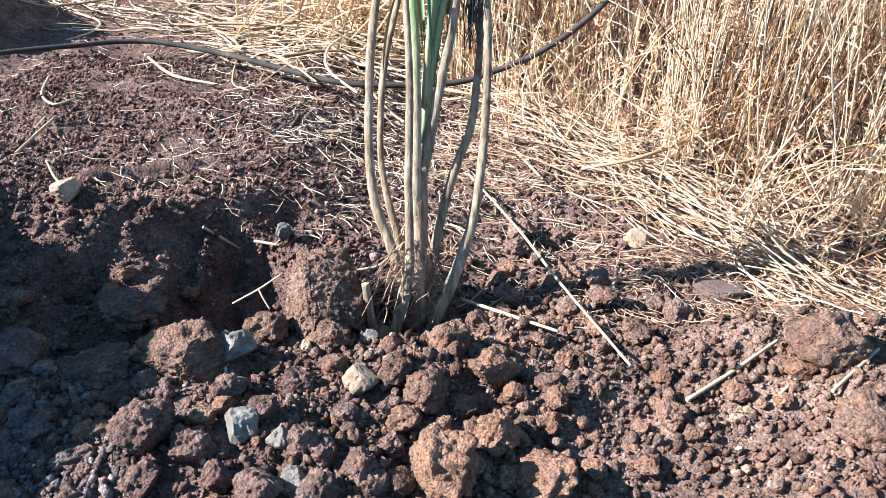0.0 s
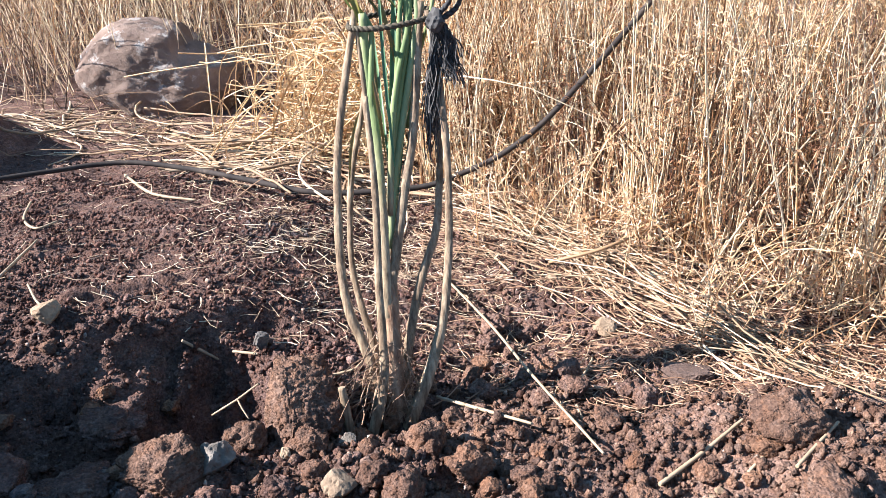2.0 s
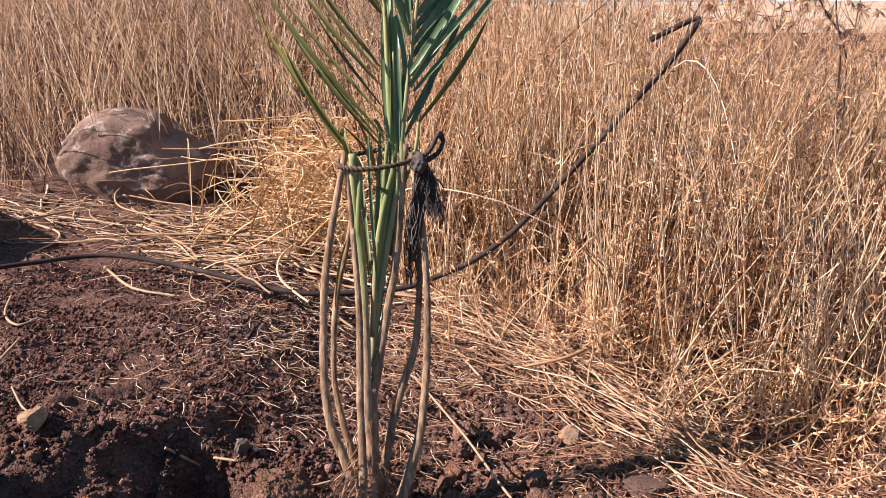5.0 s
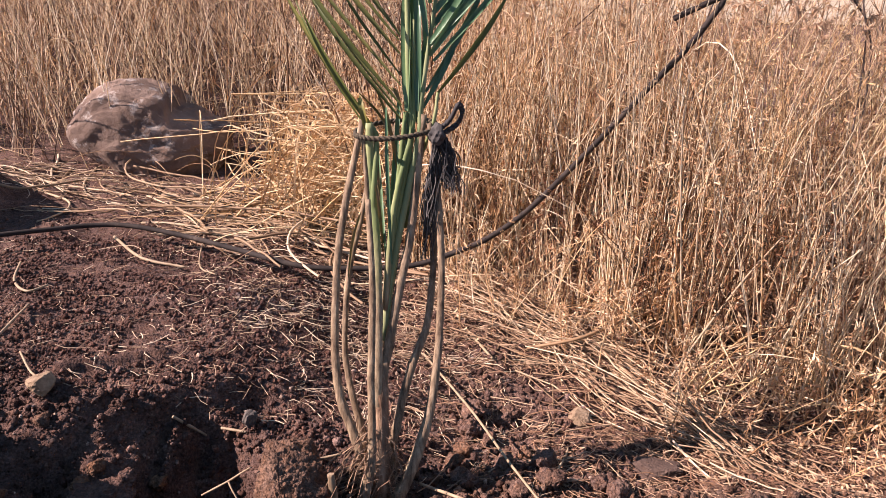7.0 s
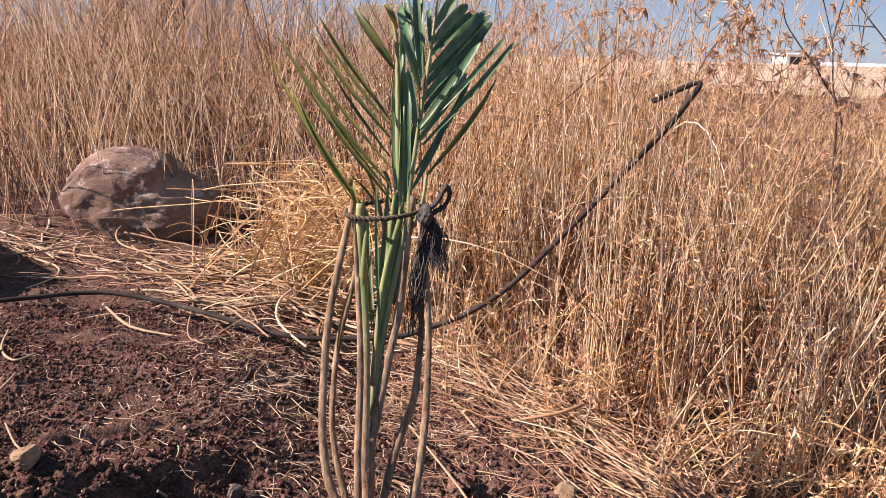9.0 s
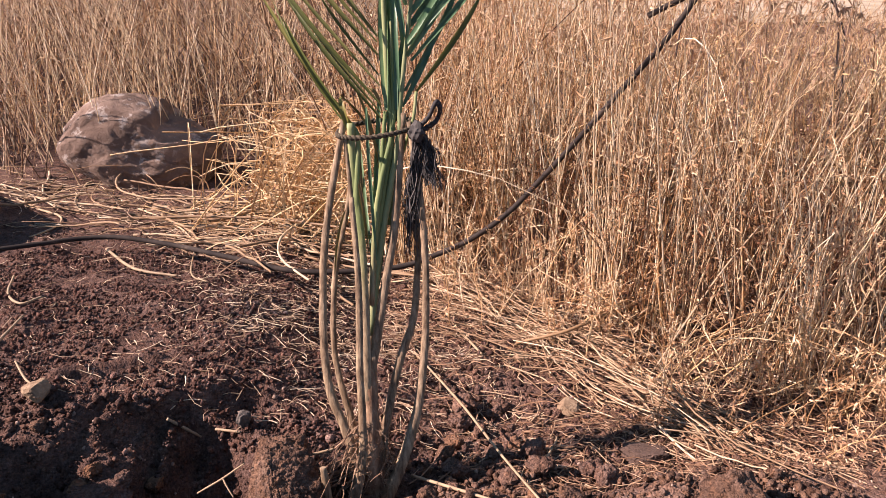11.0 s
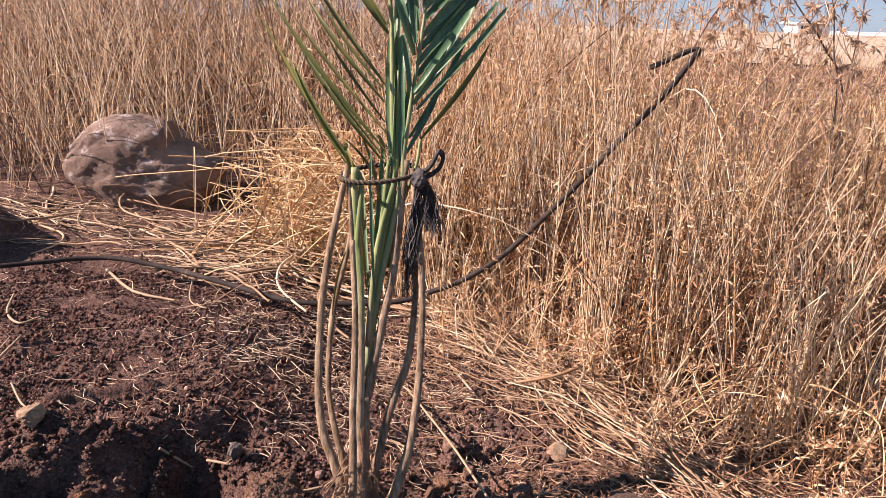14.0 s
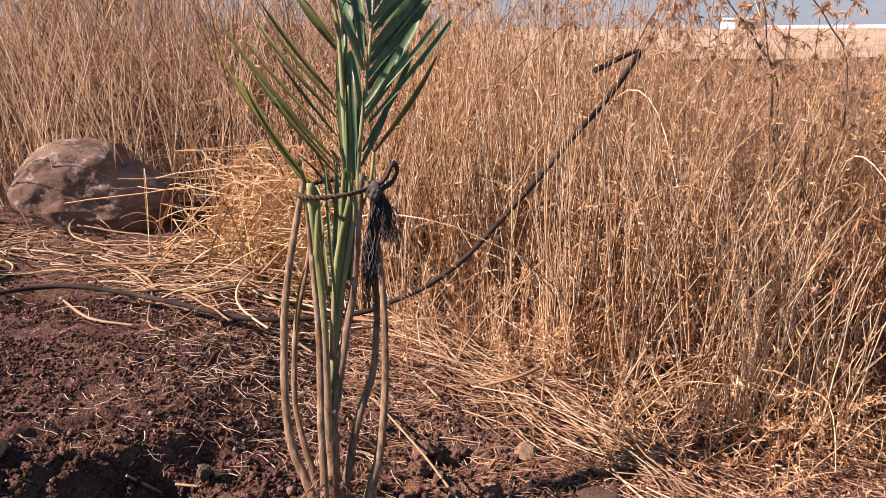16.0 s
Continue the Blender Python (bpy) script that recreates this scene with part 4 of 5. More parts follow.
RIGHT = [((-0.034, 1.496, 1.023), (0.01, 1.516, 1.094), 0.0192),
         ((-0.038, 1.489, 0.997), (0.029, 1.513, 1.083), 0.0205),
         ((-0.042, 1.482, 0.972), (0.047, 1.51, 1.072), 0.0205),
         ((-0.045, 1.474, 0.943), (0.061, 1.509, 1.07), 0.0218),
         ((-0.049, 1.467, 0.917), (0.071, 1.508, 1.066), 0.0218),
         ((-0.052, 1.461, 0.892), (0.077, 1.507, 1.062), 0.0218),
         ((-0.055, 1.454, 0.866), (0.068, 1.501, 1.041), 0.0205),
         ((-0.057, 1.446, 0.84), (0.055, 1.492, 1.006), 0.0192),
         ((-0.058, 1.44, 0.818), (0.03, 1.481, 0.966), 0.0179),
         ((-0.056, 1.445, 0.835), (0.103, 1.499, 1.032), 0.0100),
         ((-0.05, 1.438, 0.809), (0.121, 1.493, 1.011), 0.0120),
         ((-0.064, 1.423, 0.755), (0.04, 1.476, 0.949), 0.0120),
         ((-0.068, 1.415, 0.726), (-0.008, 1.448, 0.846), 0.0120),
         ((-0.058, 1.465, 0.909), (-0.105, 1.518, 1.103), 0.0180),
         ((-0.057, 1.468, 0.92), (-0.089, 1.519, 1.105), 0.0180),
         ((-0.055, 1.472, 0.932), (-0.071, 1.519, 1.105), 0.0170),
         ((-0.05, 1.477, 0.954), (-0.061, 1.518, 1.102), 0.0130),
         ((-0.04, 1.487, 0.989), (-0.047, 1.51, 1.074), 0.0100),
         ((-0.062, 1.45, 0.852), (-0.08, 1.476, 0.949), 0.0120),
         ((-0.064, 1.436, 0.8), (-0.074, 1.464, 0.903), 0.0100)]
LONE = [((-0.041, 1.423, 0.755), (0.088, 1.474, 0.943), 0.011)]
UPPER = [((-0.108, 1.476, 0.948), (-0.189, 1.509, 1.069), 0.015),
         ((-0.112, 1.48, 0.963), (-0.18, 1.505, 1.055), 0.009),
         ((-0.112, 1.45, 0.854), (-0.255, 1.504, 1.053), 0.010),
         ((-0.113, 1.441, 0.82), (-0.274, 1.496, 1.021), 0.0095),
         ((-0.107, 1.417, 0.732), (-0.339, 1.495, 1.02), 0.0095),
         ((-0.11, 1.41, 0.706), (-0.303, 1.479, 0.959), 0.009),
         ((-0.105, 1.496, 1.022), (-0.132, 1.513, 1.085), 0.013),
         ((-0.111, 1.431, 0.783), (-0.233, 1.476, 0.948), 0.006), ((-0.11, 1.425, 0.765), (-0.30, 1.487, 0.985), 0.007),
         ((-0.113, 1.447, 0.845), (-0.235, 1.49, 1.0), 0.007), ((-0.108, 1.413, 0.718), (-0.262, 1.468, 0.92), 0.006)]
CENTRE = [((-0.097, 1.414, 0.721), (-0.1, 1.484, 0.977), 0.019),
         ((-0.088, 1.411, 0.709), (-0.093, 1.484, 0.977), 0.017),
         ((-0.079, 1.414, 0.721), (-0.084, 1.476, 0.949), 0.013),
         ((-0.103, 1.422, 0.749), (-0.106, 1.477, 0.954), 0.013),
         ((-0.073, 1.423, 0.755), (-0.077, 1.467, 0.914), 0.009),
         ((-0.092, 1.448, 0.846), (-0.096, 1.504, 1.051), 0.014),
         ((-0.082, 1.409, 0.703), (-0.065, 1.45, 0.852), 0.012)]
LEFT = [((-0.153, 1.402, 0.675), (-0.377, 1.494, 1.015), 0.0075),
         ((-0.162, 1.406, 0.692), (-0.289, 1.461, 0.893), 0.0095),
         ((-0.164, 1.408, 0.697), (-0.209, 1.423, 0.754), 0.009),
         ((-0.17, 1.404, 0.683), (-0.186, 1.423, 0.754), 0.012),
         ((-0.15, 1.402, 0.676), (-0.191, 1.415, 0.726), 0.008),
         ((-0.166, 1.403, 0.68), (-0.315, 1.471, 0.93), 0.006), ((-0.16, 1.404, 0.685), (-0.345, 1.482, 0.965), 0.006)]
frond([(-0.137, 1.31, 0.30), (-0.118, 1.345, 0.45)] + [(-0.076, 1.4, 0.669), (-0.073, 1.414, 0.721), (-0.064, 1.436, 0.8), (-0.047, 1.47, 0.926), (-0.034, 1.499, 1.034), (-0.029, 1.513, 1.086)],
      [0.007, 0.007, 0.006, 0.005, 0.0045, 0.0035, 0.0028, 0.002], "green frond with stiff upright leaflets", RIGHT, M_LEAF, M_PALERIB, jitter=0.025)
frond([(-0.138, 1.315, 0.30), (-0.125, 1.35, 0.47)] + [(-0.091, 1.398, 0.664), (-0.091, 1.409, 0.701), (-0.097, 1.436, 0.8), (-0.102, 1.476, 0.948), (-0.109, 1.495, 1.017), (-0.124, 1.508, 1.068)],
      [0.007, 0.007, 0.006, 0.0055, 0.005, 0.0045, 0.0035, 0.002], "green frond spreading to one side", UPPER, M_LEAF_SIDE, jitter=0.025, blunt=False)
frond([(-0.134, 1.32, 0.36), (-0.118, 1.36, 0.55)] + [(-0.088, 1.405, 0.686), (-0.086, 1.43, 0.778), (-0.088, 1.457, 0.88)],
      [0.006, 0.006, 0.005, 0.004, 0.002], "young upright frond with closed leaflets", CENTRE, M_LEAF, jitter=0.02)
frond([(-0.10, 1.39, 0.50), (-0.075, 1.43, 0.62)] + [(-0.049, 1.408, 0.698), (-0.041, 1.423, 0.755)],
      [0.0035, 0.0035, 0.0035, 0.003], "olive frond cut back to one leaflet", LONE, M_LEAF_SIDE, jitter=0.01, blunt=False)
frond([(-0.148, 1.33, 0.35), (-0.158, 1.37, 0.55)] + [(-0.153, 1.398, 0.663), (-0.166, 1.408, 0.7)],
      [0.006, 0.006, 0.005, 0.004], "yellowing frond cut short", LEFT, M_LEAF_OLD, jitter=0.015, blunt=False)
DRY = [((-0.155, 1.424, 0.757), (-0.114, 1.384, 0.608), 0.007),
       ((-0.186, 1.422, 0.75), (-0.111, 1.392, 0.636), 0.006),
       ((-0.131, 1.426, 0.762), (-0.107, 1.415, 0.721), 0.007),
       ((-0.18, 1.366, 0.539), (-0.205, 1.332, 0.415), 0.006),
       ((-0.158, 1.386, 0.615), (-0.139, 1.343, 0.455), 0.006),
       ((-0.151, 1.396, 0.652), (-0.146, 1.357, 0.507), 0.005)]
frond([(-0.152, 1.33, 0.34), (-0.165, 1.365, 0.52), (-0.178, 1.40, 0.675)], [0.005, 0.005, 0.004], "withered olive-brown frond among the stalks", DRY, M_LEAF_DRY, M_PETIOLE, jitter=0.01, blunt=False)
# tight unopened blades between the stalks
SPEARS = [((-0.134, 1.31, 0.32), (-0.096, 1.40, 0.72), 0.016), ((-0.138, 1.315, 0.33), (-0.115, 1.41, 0.74), 0.012), ((-0.13, 1.32, 0.36), (-0.085, 1.42, 0.78), 0.014),
          ((-0.128, 1.33, 0.42), (-0.16, 1.42, 0.70), 0.007), ((-0.12, 1.34, 0.45), (-0.135, 1.43, 0.73), 0.007)]
frond([(-0.137, 1.32, 0.28), (-0.12, 1.36, 0.5), (-0.10, 1.41, 0.72)], [0.006, 0.006, 0.004], "closed green spear leaves", SPEARS, M_LEAF)

# ---- the rope tie ----
rope = empty("rope_tie", (-0.05, 1.36, 0.69))
tagged(rope, "dark twisted rope tied round the palm stalks, its end frayed", "rope")


def twisted(points, r, turns):
    """Two strands wound round one line."""
    line = smooth_line(points, 14)
    s = np.linspace(0, turns * 2 * np.pi, len(line))
    made = []
    for ph in (0, np.pi):
        off = np.stack([0.3 * np.cos(s + ph), np.sin(s + ph), np.cos(s + ph)], 1) * r * 0.55
        made.append([tuple(p) for p in line + off])
    return made


ring = [(-0.118 + 0.076 * math.cos(a), 1.408 - 0.052 * math.sin(a), 0.688 + 0.008 * math.cos(a) - 0.006 * math.sin(a)) for a in np.linspace(0, 2 * math.pi, 17)]
for strand in twisted(ring, 0.0045, 22):
    part_at("loop_strand", rod("loop_strand", strand, 0.003, M_ROPE, 6, 1), rope)
for strand in twisted([(-0.04, 1.375, 0.692), (-0.018, 1.37, 0.715), (-0.004, 1.365, 0.742), (0.004, 1.37, 0.728), (-0.006, 1.375, 0.705), (-0.03, 1.37, 0.69)], 0.005, 7):
    part_at("bow_strand", rod("bow_strand", strand, 0.0036, M_TWINE, 6, 1), rope)
kn = lump("knot", M_TWINE, 31, 3, 0.25, 0.12)
for v in kn.vertices:
    v.co = Vector((-0.040 + v.co.x * 0.015, 1.368 + v.co.y * 0.013, 0.686 + v.co.z * 0.018))
part_at("knot", kn, rope)
tail = Soup()
k = 150
t_ = np.linspace(0, 1, 8)[None, :]
long_ = RNG.random(k) < 0.45
drop = np.where(long_, RNG.uniform(0.14, 0.25, k), RNG.uniform(0.06, 0.11, k))
sx = np.where(long_, RNG.normal(-0.020, 0.008, k), RNG.normal(0.026, 0.010, k))
tx = -0.036 + sx[:, None] * t_ ** 0.7 + 0.006 * np.sin(t_ * 9 + RNG.uniform(0, 6, k)[:, None])
ty = 1.378 + RNG.normal(0, 0.012, k)[:, None] * t_ - 0.05 * drop[:, None] * t_
tz = 0.688 - drop[:, None] * t_ + 0.004 * RNG.normal(size=(k, 8))
tail.tubes(np.stack([tx, ty, tz], -1), np.full((k, 8), 0.0010))
tagged(part_at("frayed_tail", tail.mesh("frayed_tail", M_TWINE), rope), "black frayed netting strands", kind="stuff")

# ---- sticks, straws and roots lying about ----
LONG_STEMS = [([(-0.075, 1.80, 0.006), (0.045, 1.50, 0.006), (0.118, 1.28, 0.004), (0.214, 1.03, 0.0)], 0.0046),
    ([(-0.062, 1.255, 0.004), (0.106, 1.105, 0.0)], 0.0052)]
SHORT_STICKS = [([(0.286, 0.963, 0), (0.36, 1.012, 0), (0.441, 1.073, 0)], 0.0055),
    ([(0.412, 0.957, 0), (0.479, 1.012, 0)], 0.004),
    ([(0.448, 0.993, 0), (0.522, 0.998, 0)], 0.005),
    ([(0.467, 0.93, 0), (0.558, 1.013, 0)], 0.0045),
    ([(-0.327, 1.26, 0.03), (-0.278, 1.268, 0.03), (-0.221, 1.282, 0.04)], 0.005),
    ([(-0.597, 1.397, 0), (-0.541, 1.43, 0)], 0.005),
    ([(-0.506, 1.43, 0), (-0.446, 1.41, 0)], 0.005),
    ([(-1.101, 1.606, 0), (-1.131, 1.841, 0)], 0.006),
    ([(0.047, 1.925, 0), (0.107, 1.774, 0)], 0.006)]
ROOTS = [([(-1.333, 2.17, 0), (-1.27, 2.02, 0), (-1.19, 1.94, 0), (-1.15, 1.98, 0)], 0.006),
    ([(-1.176, 2.478, 0), (-1.008, 2.29, 0), (-0.844, 2.224, 0)], 0.008),
    ([(-0.876, 2.52, 0), (-0.79, 2.2, 0), (-0.707, 2.09, 0)], 0.004),
    ([(-1.012, 1.577, 0), (-0.93, 1.47, 0), (-0.876, 1.417, 0)], 0.004),
    ([(-0.71, 1.222, 0), (-0.7, 1.206, 0)], 0.003),
    ([(0.195, 1.248, 0), (0.241, 1.359, 0), (0.254, 1.412, 0)], 0.004),
    ([(0.193, 1.199, 0), (0.2, 1.135, 0)], 0.005)]
for label, rows in (("long pale dry stem lying on soil", LONG_STEMS),
                    ("short bleached stick lying on soil", SHORT_STICKS),
                    ("curled pale root on the spoil", ROOTS)):
    kind = "root" if "root" in label else "stick"
    for pts, r in rows:
        r *= 0.62
        line = smooth_line(pts, 6)
        low = height(line[:, 0], line[:, 1])
        s_ = np.linspace(0, 1, len(line))
        flat = np.polyval(np.polyfit(s_, low, 1), s_)
        way = [(x, y, f + r * 0.8 + z) for (x, y, z), f in zip(line, flat + 0.003 + 0.95 * max(0, float((low - flat).max())))][::2]
        ob = tagged(new(kind, rod(kind, way, [r, r * 1.05, r * 0.8], M_STICK, 7, 8, rough=0.06)), label, kind, "loose sticks")
twig = tagged(new("twig", rod("twig", [(-0.473, 1.19, 0.026), (-0.417, 1.18, 0.067), (-0.391, 1.175, 0.089), (-0.37, 1.17, 0.107)],
                              [0.0020, 0.0022, 0.0018, 0.0014], M_STICK, 6, 8)), "thin forked grey twig leaning out of the pit", "twig")
part("fork", rod("fork", [(-0.417, 1.18, 0.067), (-0.406, 1.165, 0.059), (-0.391, 1.15, 0.046)], [0.0018, 0.0016, 0.0012], M_STICK, 6, 8), twig)

# a long leaning stem and a bent one in front of the grass
lean = tagged(new("fallen_reed", rod("fallen_reed", [(0.50, 1.62, rested(0.5, 1.62)), (0.60, 1.67, 0.14), (0.70, 1.715, 0.27), (0.79, 1.75, 0.37)],
                                  [0.0028, 0.003, 0.0026, 0.002], M_STICK, 7, 8)), "pale straight dry stem leaning over straw", "stem")
bent = tagged(new("fallen_reed", rod("fallen_reed", [(0.20, 1.80, rested(0.2, 1.8) + 0.03), (0.33, 1.76, 0.085), (0.47, 1.85, 0.10), (0.60, 1.92, 0.09), (0.68, 1.93, 0.05)],
                                  [0.004, 0.005, 0.004, 0.003], M_STRAW, 7, 8)), "bent brown dry stem lying on straw", "stem")


# ---- straw and dry grass ----
def laid(n, where, way, spread, length, radius, name, label, material, arch=0.03, lift=0.03, k=5, single=False, group="cut stalks along the spoil", curl=0.13, sway=0.0):
    """Straws laid on the ground about one way."""
    x, y = where(n)
    n = len(x)
    a = radians(way) + RNG.normal(0, radians(spread), n)
    L = RNG.uniform(*length, n)
    s = np.linspace(-0.5, 0.5, k)[None]
    bend = RNG.normal(0, curl, n)[:, None] * L[:, None] * (s * s * 4 - 0.3)
    if sway:
        bend = bend + sway * L[:, None] * np.sin(RNG.uniform(3, 7, n)[:, None] * s + RNG.uniform(0, 6.28, n)[:, None])
    px = x[:, None] + np.cos(a)[:, None] * s * L[:, None] - np.sin(a)[:, None] * bend
    py = y[:, None] + np.sin(a)[:, None] * s * L[:, None] + np.cos(a)[:, None] * bend
    flat = np.maximum(height(px, py), height(x, y)[:, None] - 0.01)
    flat = 0.5 * flat + 0.5 * flat.mean(1, keepdims=True)
    pz = flat + RNG.uniform(0.003, 1, n)[:, None] ** 2 * lift + RNG.normal(0, arch, n)[:, None] * L[:, None] * s + 0.004
    pz = np.maximum(pz, height(px, py) + 0.002)
    spine, rad = np.stack([px, py, pz], -1), RNG.uniform(*radius, n)[:, None] * np.linspace(1.1, 0.75, k)[None]
    if single:
        for q in range(n):
            soup = Soup()
            soup.tubes(spine[q:q + 1], rad[q:q + 1], 6)
            tagged(new(name, soup.mesh(name, material, True)), label, "straw", group)
        return None
    soup = Soup()
    soup.tubes(spine, rad)
    return tagged(new(name, soup.mesh(name, material, True)), label, "straw", kind="stuff")


def right_swath(n):
    s, off = RNG.random(n), RNG.normal(0, 0.06, n)
    return 0.07 + 0.47 * s + 0.84 * off, 2.20 - 0.74 * s + 0.54 * off


def left_swath(n):
    s = RNG.random(n) ** 0.8
    return -2.1 + 1.75 * s + RNG.normal(0, 0.1, n), 3.36 - 0.93 * s + RNG.normal(0, 0.15, n)


def everywhere(n):
    x, y = RNG.uniform(-0.15, 1.4, n), RNG.uniform(1.25, 2.4, n)
    bare = (x < 0.28 + 0.5 * (1.6 - y)) & (y < 1.85)
    keep = ~bare | (RNG.random(n) < 0.25)
    return x[keep], y[keep]


def sparse(n):
    return RNG.uniform(-1.6, 0.2, n), RNG.uniform(1.4, 2.7, n)


def middle(n):
    x, y = RNG.normal(-0.18, 0.3, n), RNG.uniform(1.45, 2.6, n)
    keep = (y > 1.75) | (RNG.random(n) < 0.5)
    return x[keep], y[keep]


def front_right(n):
    return RNG.uniform(0.15, 0.8, n), RNG.uniform(1.15, 1.5, n)


laid(170, right_swath, -50, 17, (0.2, 0.6), (0.0009, 0.0021), "cut_straw", "long cut straw lying in the swath", M_STALK, lift=0.07, single=True, group="cut straw of the swath")
laid(58, left_swath, -32, 26, (0.35, 1.1), (0.0026, 0.0060), "cut_stalk", "long pale cut stalk lying along the spoil", M_STALK, lift=0.08, k=14, single=True, sway=0.018)
laid(420, left_swath, -30, 55, (0.03, 0.16), (0.0008, 0.0022), "straw_litter", "broken straw and chaff between the laid stalks", M_CHAFF, lift=0.03, k=5, curl=0.25)
laid(4200, everywhere, -30, 50, (0.02, 0.11), (0.0007, 0.0018), "straw_litter", "short chaff and straw litter", M_LITTER, lift=0.02, k=4, curl=0.25)
laid(2300, middle, -25, 70, (0.015, 0.085), (0.0006, 0.0014), "straw_litter", "short chaff and straw litter", M_CHAFF, lift=0.010, k=4, curl=0.14)
laid(650, sparse, 0, 90, (0.012, 0.06), (0.0007, 0.0015), "straw_litter", "scattered roots and straw on the spoil", M_CHAFF, lift=0.008, k=4, curl=0.18)
laid(900, front_right, -30, 60, (0.015, 0.09), (0.0006, 0.0014), "straw_litter", "short chaff on the soil", M_LITTER, lift=0.012, k=5, curl=0.3)
laid(60, everywhere, -35, 40, (0.2, 0.5), (0.001, 0.0022), "cut_straw", "loose cut straw lying on the soil", M_STALK, lift=0.05, single=True, group="cut straw of the swath")


def end_swath(n):
    return 0.63 + RNG.normal(0, 0.07, n), 1.31 + RNG.normal(0, 0.05, n)


laid(16, end_swath, -42, 22, (0.16, 0.4), (0.0012, 0.0028), "cut_stalk", "pale cut stalk at the end of the straw", M_STALK, lift=0.05, k=7, single=True)


def stand(n, where, tall, name, label, branch=1.6, bracts=7, lean=0.10, thick=(0.0011, 0.0034), k=6, material=None, curled=0.0, leaf=None):
    """A stand of dry stems with side shoots and little bracts, as one mass."""
    x, y = where(n)
    n = len(x)
    h = tall(x, y) * RNG.uniform(0.55, 1.08, n)
    s = np.linspace(0, 1, k)[None]
    lx, ly = RNG.normal(0, lean, n), RNG.normal(-0.02, lean * 0.8, n)
    bx, by = RNG.normal(0, lean * 1.1, n), RNG.normal(0, lean, n)
    px = x[:, None] + h[:, None] * (lx[:, None] * s + bx[:, None] * s * s) + RNG.normal(0, 0.006, (n, k)) * s
    py = y[:, None] + h[:, None] * (ly[:, None] * s + by[:, None] * s * s) + RNG.normal(0, 0.006, (n, k)) * s
    pz = height(x, y)[:, None] - 0.01 + h[:, None] * s * (1 - 0.10 * np.abs(bx)[:, None])
    spine = np.stack([px, py, pz], -1)
    rad = RNG.uniform(*thick, n)[:, None] * np.linspace(1.15, 0.5, k)[None]
    stems, leaves = Soup(), Soup()
    stems.tubes(spine, rad)

    def along(i, f):
        q = f * (k - 1)
        a = np.minimum(q.astype(int), k - 2)
        w = (q - a)[:, None]
        return spine[i, a] * (1 - w) + spine[i, a + 1] * w

    m = int(n * branch)
    i, f = RNG.integers(0, n, m), RNG.uniform(0.12, 0.97, m)
    p = along(i, f)
    L = RNG.uniform(0.04, 0.22, m) * np.clip(h[i], 0.3, 1)
    a = RNG.uniform(0, 6.28, m)
    out = np.stack([np.cos(a), np.sin(a), RNG.uniform(0.3, 1.6, m)], 1)
    out /= np.linalg.norm(out, axis=1, keepdims=True)
    t3 = np.linspace(0, 1, 4)[None, :, None]
    bsp = p[:, None] + out[:, None] * L[:, None, None] * t3 + np.array([0, 0, 1.0]) * (L * RNG.uniform(-0.3, 0.3, m))[:, None, None] * t3 ** 2
    stems.tubes(bsp, np.full((m, 1), 0.0012) * np.linspace(1, 0.5, 4)[None])
    c = int(n * curled)
    if c:
        i, f = RNG.integers(0, n, c), RNG.uniform(0.02, 0.95, c)
        w = np.stack([RNG.normal(0, 1, c), RNG.normal(0, 1, c), RNG.normal(0.1, 0.8, c)], 1)
        leaves.curls(along(i, f), w, RNG.uniform(0.010, 0.034, c), RNG.uniform(0.002, 0.005, c))
        i, f = RNG.integers(0, m, c), RNG.uniform(0.2, 1, c)
        w = np.stack([RNG.normal(0, 1, c), RNG.normal(0, 1, c), RNG.normal(0.1, 0.8, c)], 1)
        leaves.curls(bsp[i, 0] * (1 - f[:, None]) + bsp[i, -1] * f[:, None], w, RNG.uniform(0.010, 0.030, c), RNG.uniform(0.002, 0.0045, c))
    c = int(n * bracts)
    i, f = RNG.integers(0, n, c), 1 - 0.6 * RNG.random(c) ** 1.3
    p = along(i, f)
    w = np.stack([RNG.normal(0, 1, c), RNG.normal(0, 1, c), RNG.normal(0.2, 0.8, c)], 1)
    leaves.blades(p, w, RNG.uniform(0.008, 0.038, c), RNG.uniform(0.003, 0.008, c))
    i, f = RNG.integers(0, m, c), RNG.uniform(0.3, 1, c)
    p = bsp[i, 0] * (1 - f[:, None]) + bsp[i, -1] * f[:, None]
    w = np.stack([RNG.normal(0, 1, c), RNG.normal(0, 1, c), RNG.normal(0.3, 0.8, c)], 1)
    leaves.blades(p, w, RNG.uniform(0.007, 0.022, c), RNG.uniform(0.003, 0.007, c))
    tagged(new(name, stems.mesh(name, material or M_GRASS, True)), label, "grass", kind="stuff")
    tagged(new("grass_bracts", leaves.mesh("grass_bracts", leaf or M_BRACT)), "dry golden seed heads and bracts on the grass", "grass", kind="stuff")


def edge(x):
    """Where the standing grass begins."""
    right = np.interp(x, [-0.15, 0.1, 0.3, 0.44, 0.59, 0.7, 0.86, 1.1, 1.5], [2.30, 2.26, 2.04, 1.86, 1.70, 1.59, 1.53, 1.48, 1.42])
    return np.where(x > -0.15, right, 2.30 + 0.75 * step(-0.15, -0.9, x) + 0.5 * step(-1.5, -2.3, x))


